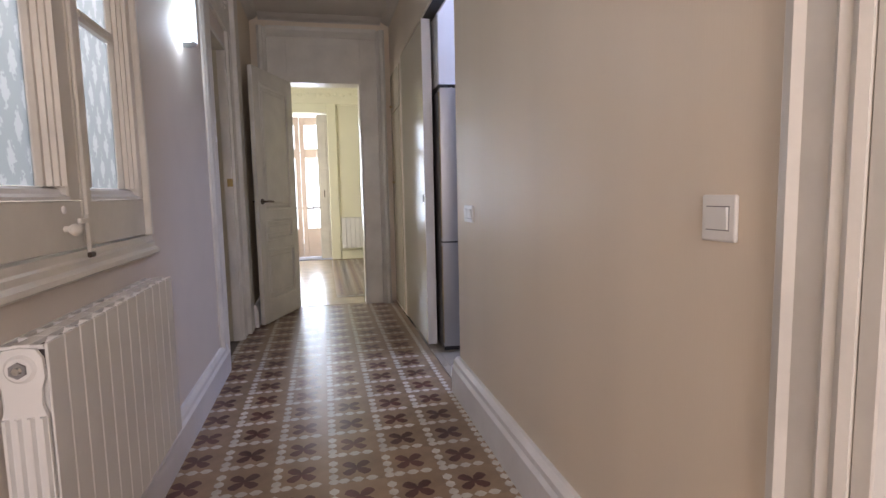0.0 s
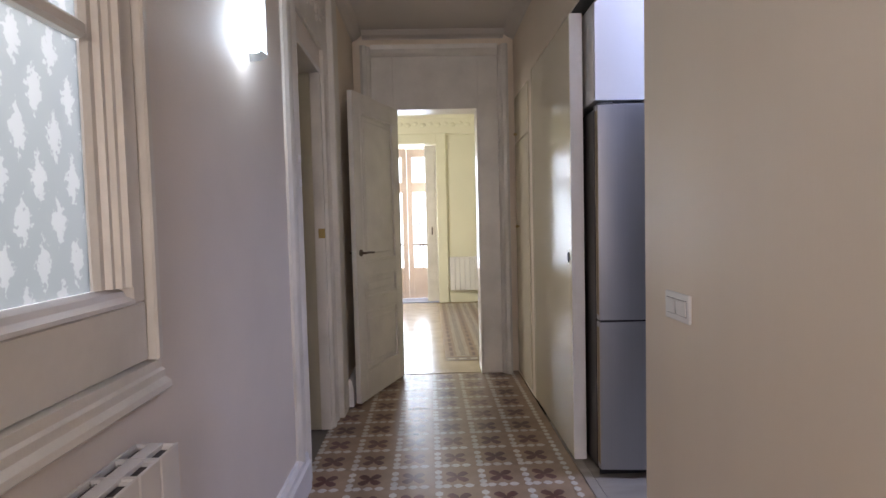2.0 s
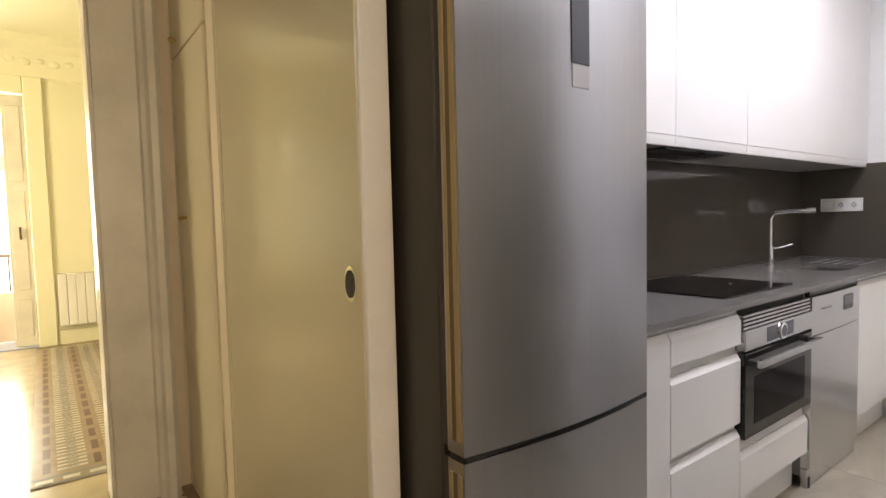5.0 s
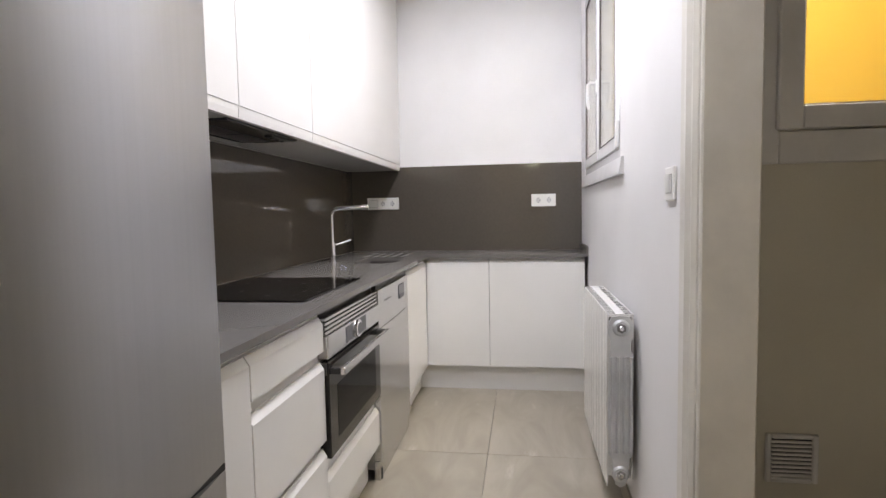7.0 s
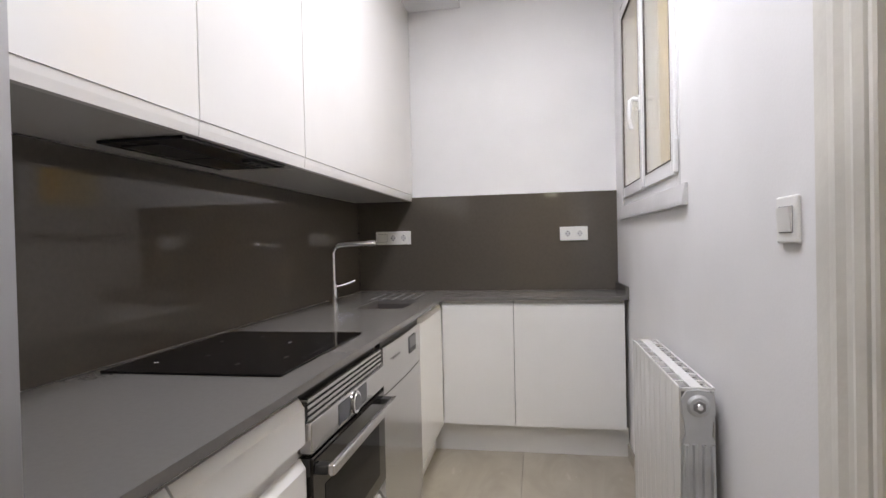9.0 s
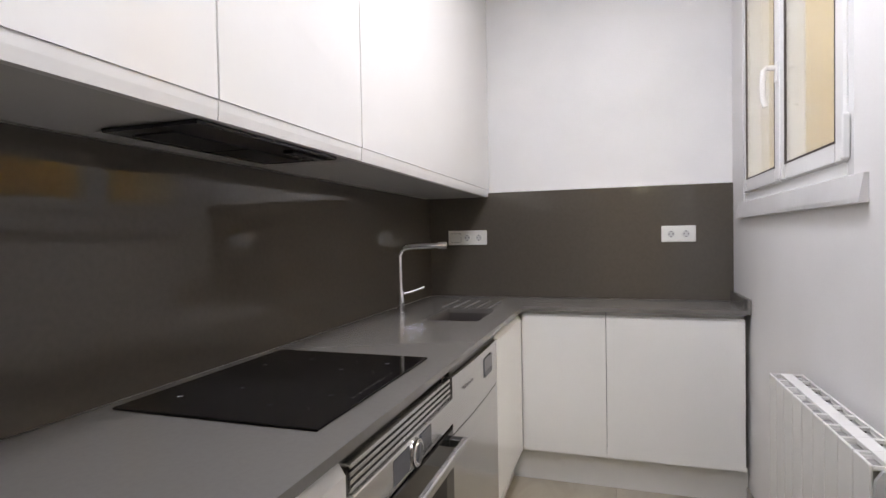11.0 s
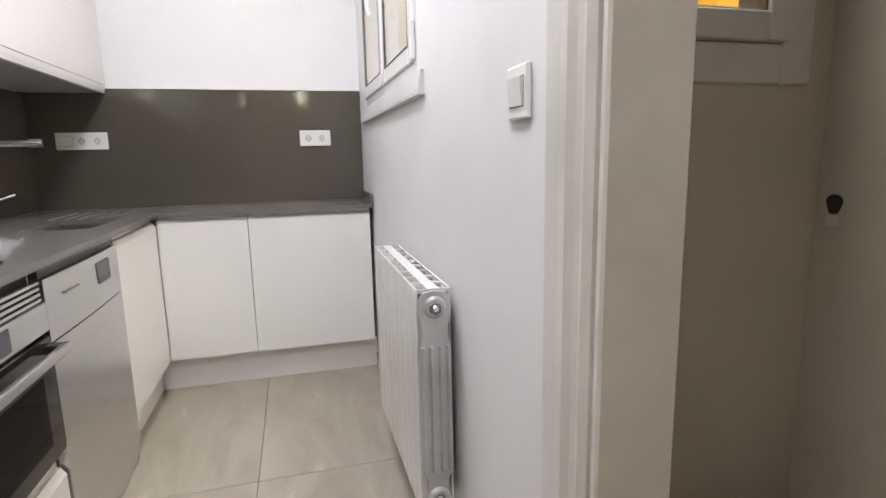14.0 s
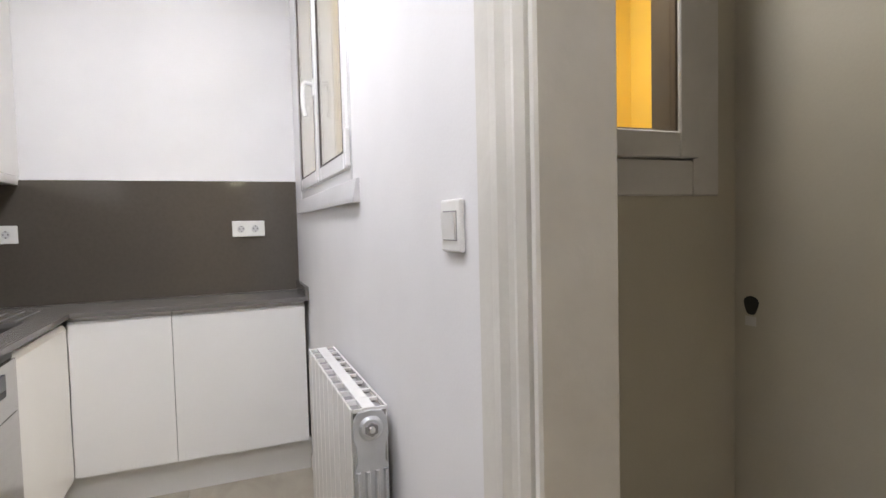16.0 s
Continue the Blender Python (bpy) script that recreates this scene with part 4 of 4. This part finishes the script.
door = part("oven_door", B(OX0 + 0.002, FY - 0.012, 0.394, OX1 - 0.002, FY + 0.028, 0.712, 0.003), OVENGLASS, oven, "dark glass oven door")
part("inner_window", B(OX0 + 0.075, FY - 0.0128, 0.44, OX1 - 0.075, FY - 0.0118, 0.62), BLACKGLASS, door)
part("door_handle", B(OX0 + 0.015, FY - 0.062, 0.668, OX1 - 0.015, FY - 0.045, 0.694, 0.004, 2), APPLIANCE, door, "flat steel bar handle")
for x in (OX0 + 0.015, OX1 - 0.045):
    part("handle_post", B(x, FY - 0.0455, 0.670, x + 0.03, FY - 0.011, 0.692, 0.002), BLACK, door)
part("side_seal", B(OX0 - 0.006, FY - 0.006, 0.672, OX0 + 0.001, FY + 0.02, 0.712), BLACK, oven)

# dishwasher
dw = thing("dishwasher", (2.435, FY, 0), "freestanding steel dishwasher under the worktop", "dishwasher")
part("body", B(2.134, FY + 0.03, 0.05, 2.736, 4.68, 0.83), GREYGAP, dw)
bm = bmesh.new()
def bowed(x0, x1, depth, n=8):
    return [(x0 + (x1 - x0) * k / n, FY - 0.006 - depth * math.sin(math.pi * k / n)) for k in range(n + 1)] + [(x1, FY + 0.029), (x0, FY + 0.029)]
part("door_panel", prism(bm, bowed(2.134, 2.738, 0.006), "z", 0.09, 0.680), APPLIANCE, dw, "satin steel door", True)
cp = part("control_panel", prism(bmesh.new(), bowed(2.134, 2.738, 0.006), "z", 0.684, 0.852), APPLIANCE, dw, "satin steel control fascia", True)
part("display", B(2.50, FY - 0.0145, 0.765, 2.62, FY - 0.010, 0.825, 0.001), DISPLAY, cp)
part("grip_slot", B(2.505, FY - 0.0152, 0.756, 2.615, FY - 0.011, 0.778, 0.001), BLACK, cp)
bm = bmesh.new()
for k in range(4):
    box(bm, 2.24 + k * 0.03, FY - 0.0138, 0.79, 2.255 + k * 0.03, FY - 0.0105, 0.796)
tagged(part("printing", bm, GREYGAP, cp), kind="stuff")
part("top_gap_shade", B(2.134, FY + 0.004, 0.854, 2.738, FY + 0.029, 0.884), BLACK, dw)
part("plinth", B(2.134, FY + 0.004, 0.0, 2.738, FY + 0.03, 0.086, 0.002), APPLIANCE, dw)
part("foot", rod(bmesh.new(), (2.16, FY + 0.02, 0.0), (2.16, FY + 0.02, 0.05), 0.02), BLACK, dw)

# wall units
UY = 4.372


def wall_unit(name, label, x0, x1, z0, z1, y=UY, lip=True):
    ob = thing(name, ((x0 + x1) / 2, y, z0), label, "wall cabinet", "white wall cabinets")
    part("body", B(x0, y + 0.022, z0, x1, 4.733, z1), CABINET, ob)
    if lip:
        part("light_lip", prism(bmesh.new(), [(y + 0.004, z0 - 0.001), (y + 0.021, z0 - 0.001), (y + 0.021, z0 + 0.0388), (y + 0.002, z0 + 0.0388), (y + 0.002, z0 + 0.020)], "x", x0, x1 - 0.001), CHANNEL, ob)
    pts = [(y, z0 + (0.0395 if lip else 0.0)), (y + 0.019, z0 + (0.0395 if lip else 0.0)), (y + 0.019, z1), (y, z1)]
    part("cabinet_door", prism(bmesh.new(), pts, "x", x0 + 0.0018, x1 - 0.0018), CABINET, ob)
    return ob


TOPZ = 2.72
wall_unit("wall_cabinet", "white handleless wall cabinet beside the fridge", 0.665, 0.888, 1.492, TOPZ)
wall_unit("wall_cabinet", "white handleless wall cabinet above dark splashback", 0.89, 1.488, 1.492, TOPZ)
wall_unit("hood_cabinet", "white wall cabinet housing the extractor hood", 1.490, 2.088, 1.492, TOPZ)
wall_unit("wall_cabinet", "wide white wall cabinet reaching the end wall", 2.090, 3.742, 1.492, TOPZ)
wall_unit("fridge_cabinet", "white cabinet above the steel fridge", 0.09, 0.663, 1.895, TOPZ, 4.03, False)
solid("cabinet_filler", B(0.09, 4.03, TOPZ + 0.002, 3.742, 4.75, H - 0.002), KWALL, "white bulkhead over the wall cabinets", "bulkhead")
hood = thing("extractor_hood", (1.73, 4.5, 1.48), "dark built-in extractor hood under wall cabinet", "extractor hood")
part("hood_panel", B(1.455, UY + 0.022, 1.482, 1.975, 4.63, 1.4905, 0.002), HOOD, hood)
part("filter", B(1.50, UY + 0.12, 1.480, 1.72, 4.60, 1.4818, 0.001), FILTER, hood, "grey mesh grease filter")
part("filter", B(1.725, UY + 0.12, 1.480, 1.945, 4.60, 1.4818, 0.001), FILTER, hood, "grey mesh grease filter")
part("switch_strip", B(1.80, UY + 0.045, 1.477, 1.95, UY + 0.075, 1.4818, 0.001), BLACK, hood)
for k in range(3):
    part("push_button", rod(bmesh.new(), (1.83 + k * 0.045, UY + 0.06, 1.477), (1.83 + k * 0.045, UY + 0.06, 1.473), 0.008), BLACK, hood)

# fridge
FR0, FR1, FRY = 0.082, 0.652, 3.950
fr = thing("fridge", (0.37, 4.2, 0), "tall brushed steel fridge-freezer with bowed doors", "fridge")
part("body", B(FR0 + 0.004, FRY + 0.085, 0.02, FR1 - 0.004, 4.66, 1.850, 0.004), STEEL_SIDE, fr, "grey cabinet body darkened for its shaded side")


def fridge_door(z0, z1, nm):
    n = 12
    pts = [(FR0 + (FR1 - FR0) * k / n, FRY + 0.014 - 0.022 * math.sin(math.pi * k / n)) for k in range(n + 1)]
    pts += [(FR1, FRY + 0.062), (FR0, FRY + 0.062)]
    return part(nm, prism(bmesh.new(), pts, "z", z0, z1), STEEL, fr, "bowed brushed steel door", True)


up = fridge_door(0.802, 1.858, "fridge_door")
low = fridge_door(0.045, 0.790, "freezer_door")
for o, z0, z1 in ((up, 0.806, 1.853), (low, 0.05, 0.786)):
    part("door_edge", B(FR0 - 0.002, FRY + 0.020, z0 + 0.02, FR0, FRY + 0.033, z1 - 0.02, 0.0005), TRIMGOLD, o, "door edge with golden light in its colour")
    part("edge_channel", B(FR0 - 0.001, FRY + 0.0332, z0 + 0.02, FR0, FRY + 0.046, z1 - 0.02), TRIMBROWN, o, "brown recessed edge channel")
    part("edge_lip", B(FR0 - 0.002, FRY + 0.0462, z0 + 0.02, FR0, FRY + 0.055, z1 - 0.02, 0.0005), TRIMGOLD, o, "edge lip with golden light in its colour")
    part("gasket", B(FR0 + 0.006, FRY + 0.063, z0, FR1 - 0.006, FRY + 0.0845, z1), GASKET_SHADE, o, "dark door gasket")
part("door_gap", B(FR0 + 0.003, FRY + 0.012, 0.7905, FR1 - 0.003, FRY + 0.06, 0.8015), BLACK, fr)
part("display", B(0.358, FRY - 0.0105, 1.537, 0.413, FRY - 0.006, 1.678, 0.001), DISPLAY, up, "dark touch display")
part("energy_label", B(0.360, FRY - 0.0100, 1.490, 0.413, FRY - 0.006, 1.534), SILVERTXT, up, "pale label")
part("maker_plate", B(0.343, FRY - 0.0095, 1.722, 0.418, FRY - 0.006, 1.728), STEEL_SIDE, up)
part("hinge_cover", B(FR0 + 0.01, FRY + 0.02, 1.8585, FR0 + 0.08, FRY + 0.12, 1.872, 0.003), BLACK, fr)
part("foot", rod(bmesh.new(), (0.13, 4.1, 0), (0.13, 4.1, 0.02), 0.02), BLACK, fr)
part("foot", rod(bmesh.new(), (0.60, 4.1, 0), (0.60, 4.1, 0.02), 0.02), BLACK, fr)
part("kick_strip", B(FR0 + 0.006, FRY + 0.05, 0.004, FR1 - 0.006, FRY + 0.06, 0.044), BLACK, fr)

# kitchen window
kw = thing("window_2", (2.88, 3.06, 1.40), "white double-sash window with lever handles", "window", kind="structure")
WX0, WX1, WZ0, WZ1 = 2.262, 3.498, 1.402, 2.518
def ring_frame(bm, x0, x1, z0, z1, y0, y1, w, bev=0.004):
    box(bm, x0, y0, z0, x0 + w, y1, z1, bev)
    box(bm, x1 - w, y0, z0, x1, y1, z1, bev)
    box(bm, x0 + w, y0, z0, x1 - w, y1, z0 + w, bev)
    box(bm, x0 + w, y0, z1 - w, x1 - w, y1, z1, bev)
    return bm
part("window_frame", ring_frame(bmesh.new(), WX0, WX1, WZ0, WZ1, 2.99, 3.086, 0.045), PVC, kw)
for x0, x1 in ((2.30, 2.875), (2.882, 3.46)):
    s = part("sash", ring_frame(bmesh.new(), x0, x1, 1.440, 2.48, 3.030, 3.096, 0.062, 0.006), PVC, kw)
    part("gasket", ring_frame(bmesh.new(), x0 + 0.056, x1 - 0.056, 1.496, 2.424, 3.090, 3.0972, 0.0065, 0.0), GASKET_SHADE, s, "dark rubber gasket")
    g = part("pane", B(x0 + 0.062, 3.088, 1.502, x1 - 0.062, 3.092, 2.418), GLASS, s)
    g.visible_shadow = False
bm = B(2.86, 3.096, 1.45, 2.90, 3.102, 2.47, 0.002)
part("meeting_strip", bm, PVC, kw)
for hx in (2.88,):
    bm = B(hx - 0.014, 3.102, 1.80, hx + 0.014, 3.110, 1.87, 0.003)
    sweep(bm, [(hx, 3.106, 1.85), (hx, 3.134, 1.855), (hx, 3.146, 1.845), (hx, 3.149, 1.80), (hx, 3.148, 1.75), (hx, 3.140, 1.715)], 0.010, 10)
    part("lever_handle", bm, PVC, kw, "white lever handle", True)
part("hinge", B(2.281, 3.087, 1.445, 2.2995, 3.106, 1.565, 0.004), PVC, kw)
bm = prism(bmesh.new(), [(3.088, 1.328), (3.108, 1.328), (3.108, 1.340), (3.098, 1.400), (3.088, 1.400)], "x", 2.175, 3.55)
solid("window_sill_2", bm, SILL, "sloping sill under the kitchen window, greyed for shade", "window sill")

# doorway to the small room
fk = thing("door_frame_small_room", (1.15, 3.02, 0), "cream painted moulded casing and worn jamb", "door frame", kind="structure")
pts = [(1.345, 3.088), (1.345, 3.094), (1.335, 3.102), (1.285, 3.104), (1.272, 3.112), (1.245, 3.116), (1.232, 3.108), (1.215, 3.106), (1.205, 3.114), (1.195, 3.116), (1.182, 3.108), (1.179, 3.088)]
part("casing", prism(bmesh.new(), pts, "z", 0, 2.2), JOINERY, fk)
part("casing", prism(bmesh.new(), [(0.32, 3.088), (0.32, 3.112), (0.14, 3.112), (0.14, 3.088)], "z", 0, 2.2), JOINERY, fk)
part("casing_top", B(0.321, 3.088, 2.10, 1.178, 3.112, 2.2, 0.003), JOINERY, fk)
part("jamb", B(1.160, 2.980, 0, 1.1775, 3.106, 2.10, 0.004), JOINERY, fk)
part("jamb", B(0.3205, 2.980, 0, 0.338, 3.106, 2.10, 0.004), JOINERY, fk)
part("head", B(0.339, 2.980, 2.082, 1.159, 3.106, 2.099, 0.004), JOINERY, fk)

lw = thing("window_3", (1.81, 2.42, 1.32), "small window with a view of yellow wall", "window", kind="structure")
def yframe(bm, y0, y1, z0, z1, x0, x1, w):
    box(bm, x0, y0, z0, x1, y0 + w, z1, 0.004)
    box(bm, x0, y1 - w, z0, x1, y1, z1, 0.004)
    box(bm, x0, y0 + w, z0, x1, y1 - w, z0 + w, 0.004)
    box(bm, x0, y0 + w, z1 - w, x1, y1 - w, z1, 0.004)
    return bm
part("window_frame", yframe(bmesh.new(), 2.068, 2.778, 1.322, 2.44, 1.795, 1.88, 0.105), SILL, lw)
s = part("sash", yframe(bmesh.new(), 2.166, 2.684, 1.430, 2.34, 1.775, 1.84, 0.075), SILL, lw)
part("gasket", yframe(bmesh.new(), 2.238, 2.612, 1.502, 2.268, 1.785, 1.886, 0.009), BRONZE, s, "dark brown glazing edge")
g = part("pane", B(1.80, 2.246, 1.510, 1.805, 2.604, 2.260), GLASS, s)
g.visible_shadow = False
vent = thing("wall_vent", (1.808, 2.61, 0.25), "grey louvred ventilation grille low on wall", "air vent")
part("frame", yframe(bmesh.new(), 2.525, 2.69, 0.25, 0.42, 1.795, 1.8075, 0.018), SILL, vent)
for k in range(9):
    part("slat", B(1.797, 2.544, 0.272 + k * 0.0145, 1.806, 2.671, 0.280 + k * 0.0145, 0.001), SILL, vent)
part("backing", B(1.8065, 2.543, 0.268, 1.8078, 2.672, 0.402), DARKGAP, vent)
bm = bmesh.new()
ring = [bm.verts.new((1.752 + 0.024 * math.cos(a) * (1 + 0.15 * math.sin(3 * a)), 1.9858, 0.985 + 0.032 * math.sin(a) * (1 + 0.1 * math.cos(2 * a)))) for a in [2 * math.pi * k / 20 for k in range(20)]]
back = [bm.verts.new((v.co.x, 1.9852, v.co.z)) for v in ring]
bm.faces.new(ring)
bm.faces.new(back)
for k in range(20):
    bm.faces.new((ring[k], ring[(k + 1) % 20], back[(k + 1) % 20], back[k]))
tagged(new("pipe_hole", mesh_of("pipe_hole", bm, DARKGAP)), "rough dark pipe hole in grey-beige wall", "wall hole")
solid("plaster_patch", B(1.735, 1.9851, 0.922, 1.772, 1.9862, 0.951), SILL, "pale patch of filler under the pipe hole", "patch")

# ceiling fittings of the kitchen
for x, y in ((0.85, 3.68), (2.30, 3.70)):
    cl = thing("ceiling_light", (x, y, H), "flat white rectangular kitchen ceiling light", "ceiling light", "kitchen ceiling lights")
    bm = ring_frame(bmesh.new(), x - 0.28, x + 0.28, y - 0.18, y + 0.18, H - 0.06, H - 0.001, 0.02)
    bmesh.ops.transform(bm, matrix=Matrix(((1, 0, 0, 0), (0, 0, 1, 0), (0, 1, 0, 0), (0, 0, 0, 1))), verts=bm.verts)
    bmesh.ops.reverse_faces(bm, faces=bm.faces)
    part("frame", bm, PVC, cl)

# ---- sunny room ----
rr = thing("radiator", (0.1, 10.05, 0), "pale radiator under the yellow room wall", "radiator", "aluminium radiators")
for k in range(10):
    part("section", B(-0.415 + k * 0.08, 10.0, 0.20, -0.338 + k * 0.08, 10.085, 0.745, 0.006), RADIATOR, rr)
part("bracket", B(-0.2, 10.084, 0.5, 0.3, 10.099, 0.56), GREYGAP, rr)
solid("baseboard_room", B(-0.42, 10.075, 0, 1.6, 10.099, 0.15, 0.004), ROOM, "pale skirting board of the sunny room", "baseboard")
bf = thing("balcony_frame", (-1.1, 10.1, 0), "pale moulded casing round the balcony doorway", "door frame", kind="structure")
part("casing", B(-0.598, 10.06, 0, -0.44, 10.099, 2.74, 0.008), ROOM, bf)
part("casing", B(-1.78, 10.06, 0, -1.622, 10.099, 2.74, 0.008), ROOM, bf)
part("casing_top", B(-1.621, 10.06, 2.58, -0.599, 10.099, 2.74, 0.008), ROOM, bf)
sl = thing("shutter_leaf", (-0.68, 10.3, 0), "folded white inner shutter with a handle", "shutter")
part("shutter_panel", B(-0.785, 10.14, 0.02, -0.602, 10.18, 2.56, 0.006), JOINERY, sl)
for z0, z1 in ((0.12, 0.5), (0.6, 1.6), (1.7, 2.45)):
    part("raised_panel", B(-0.755, 10.128, z0, -0.635, 10.141, z1, 0.004), JOINERY, sl)
part("door_handle", sweep(bmesh.new(), [(-0.69, 10.127, 1.12), (-0.69, 10.10, 1.13), (-0.69, 10.10, 1.22), (-0.69, 10.127, 1.23)], 0.010, 8), BRONZE, sl, "dark handle", True)
bd = thing("balcony_door", (-1.2, 10.56, 0), "sunlit glazed balcony door with four panes", "balcony door", kind="structure")
for x0, x1 in ((-1.61, -1.10), (-1.095, -0.61)):
    for a, b in ((x0, x0 + 0.085), (x1 - 0.085, x1)):
        part("stile", B(a, 10.53, 0.02, b, 10.575, 2.57, 0.004), PINKWOOD, bd)
    for z0, z1 in ((0.02, 0.55), (1.83, 2.0), (2.42, 2.57)):
        part("rail", B(x0 + 0.086, 10.53, z0, x1 - 0.086, 10.575, z1, 0.004), PINKWOOD, bd)
    for z0, z1 in ((0.551, 1.829), (2.001, 2.419)):
        g = part("pane", B(x0 + 0.086, 10.55, z0, x1 - 0.086, 10.555, z1), GLASS, bd)
        g.visible_shadow = False
part("espagnolette", rod(bmesh.new(), (-0.90, 10.515, 0.9), (-0.90, 10.515, 1.45), 0.010), BRONZE, bd, "dark bolt")
solid("balcony_sill", B(-1.62, 10.11, -0.003, -0.60, 10.6, 0.012, 0.003), BLUESTONE, "bluish stone balcony threshold", "threshold")
rl = thing("balcony_railing", (-1.2, 11.5, -0.2), "dark iron balcony railing in the glare", "railing")
part("top_rail", B(-2.4, 11.48, 0.88, 0.2, 11.52, 0.92, 0.004), BRONZE, rl)
for k in range(14):
    part("baluster", rod(bmesh.new(), (-2.3 + k * 0.18, 11.5, -0.2), (-2.3 + k * 0.18, 11.5, 0.88), 0.009, n=8), BRONZE, rl)

# patterned carpet of tiles in the sunny room
bm = bmesh.new()
bm_white, bm_red, bm_dark = bmesh.new(), bmesh.new(), bmesh.new()
def flat(bmx, x0, y0, x1, y1, z):
    vs = [bmx.verts.new(p) for p in ((x0, y0, z), (x1, y0, z), (x1, y1, z), (x0, y1, z))]
    bmx.faces.new(vs)
for i in range(6):
    for j in range(16):
        x, y = -0.56 + i * 0.22, 6.52 + j * 0.215
        flat(bm_red, x - 0.012, y, x + 0.022, y + 0.15, 0.0012)
        for k in range(4):
            flat(bm_white, x + 0.05, y + 0.01 + k * 0.052, x + 0.18, y + 0.035 + k * 0.052, 0.0012)
            flat(bm_dark, x + 0.09, y + 0.016 + k * 0.052, x + 0.14, y + 0.029 + k * 0.052, 0.0016)
for k in range(12):
    flat(bm_white, -0.60 + k * 0.11, 6.40, -0.53 + k * 0.11, 6.44, 0.0012)
flat(bm_dark, -0.62, 6.45, 0.9, 6.475, 0.0012)
flat(bm_dark, -0.62, 6.365, 0.9, 6.385, 0.0012)
flat(bm, -0.62, 6.36, 0.9, 9.95, -0.001)
carpet = thing("tile_carpet", (0.1, 8.1, 0), "patterned tan, white and red tile carpet", "tile floor", kind="structure")
part("tile_ground", bm, TAN, carpet)
for nm, b_, m_ in (("white_tesserae", bm_white, IVORY), ("red_tesserae", bm_red, MAROON), ("dark_tesserae", bm_dark, GREYGAP)):
    tagged(part(nm, b_, m_, carpet), kind="stuff")
solid("side_room_band", B(-1.80, 3.6, -0.001, -1.72, 4.9, 0.002), MAROON, "dark border band in the side room floor", "floor")

# ---- floor pieces ----
CELL, X0, Y0 = 0.2238, -1.312, 2.246
floor_ob = bpy.data.objects["floor"]


def mosaic_mesh():
    bm = bmesh.new()
    h = CELL / 2
    box(bm, -h, -h, -0.011, h, h, 0.0, slot=0)
    def poly(pts, slot, z0=0.0006):
        f = bm.faces.new([bm.verts.new((x, y, z0)) for x, y in pts])
        f.material_index = slot
    for k in range(4):
        pet = [(0.0, -0.004), (0.030, -0.021), (0.062, -0.021), (0.070, -0.008), (0.070, 0.008), (0.062, 0.021), (0.030, 0.021), (0.0, 0.004)]
        # lobes lie across the cell's axes
        poly([(x * math.cos(k * math.pi / 2 + 0.785) - y * math.sin(k * math.pi / 2 + 0.785), x * math.sin(k * math.pi / 2 + 0.785) + y * math.cos(k * math.pi / 2 + 0.785)) for x, y in pet], 1)
    L, W = 0.0268, 0.0185
    for k in range(4):
        t = -h + CELL * k / 4
        hexx = [(-L, 0), (-L * 0.35, W), (L * 0.35, W), (L, 0), (L * 0.35, -W), (-L * 0.35, -W)]
        if k:
            poly([(t + x, -h + y + 0.0165) for x, y in hexx], 2, 0.0008)
            poly([(-h + y + 0.0165, t + x) for x, y in hexx], 2, 0.0008)
        else:
            poly([(-h + 0.0165 + 0.021 * math.cos(a), -h + 0.0165 + 0.021 * math.sin(a)) for a in [math.pi * q / 4 for q in range(8)]], 2, 0.0010)
    return mesh_of("mosaic_tile", bm, [TAN, MAROON, IVORY])


mosaic = mosaic_mesh()
for j in range(-17, 17):
    for i in range(6):
        o = new("mosaic_tile", mosaic)
        o.parent = floor_ob
        o.location = (X0 + i * CELL, Y0 + j * CELL, 0)
        if o.location.y > 5.95:
            o.location.z = -0.004
E_X = X0 + 5.5 * CELL
solid("floor_border", B(E_X + 0.001, -1.6, -0.011, -0.006, 5.95, 0.0), TAN, "plain tan border strip of corridor floor", "floor")
bm = bmesh.new()
y = Y0 - 12 * CELL
while y < 5.93:
    f = bm.faces.new([bm.verts.new((E_X + 0.016 + a, y + b, 0.0008)) for a, b in ((0, -0.0245), (0.0165, -0.009), (0.0165, 0.009), (0, 0.0245), (-0.0165, 0.009), (-0.0165, -0.009))])
    y += CELL / 4
tagged(new("border_tesserae", mesh_of("border_tesserae", bm, IVORY)), "line of ivory mosaic pieces along the edge", "mosaic", kind="stuff")

kf = bpy.data.objects["floor_kitchen"]
tile_mesh = {}
for xa, xb in ((0.0, 0.05), (0.05, 1.25), (1.25, 2.448), (2.448, 3.648)):
    for ya, yb in ((1.9, 2.475), (2.475, 3.075), (3.075, 3.675), (3.675, 4.275), (4.275, 4.75)):
        key = (round(xb - xa, 3), round(yb - ya, 3))
        if key not in tile_mesh:
            tile_mesh[key] = mesh_of("floor_tile", B(0.0012, 0.0012, -0.010, key[0] - 0.0012, key[1] - 0.0012, 0.0, 0.0008), PORCELAIN)
        o = new("floor_tile", tile_mesh[key])
        o.parent = kf
        o.location = (xa, ya, 0)
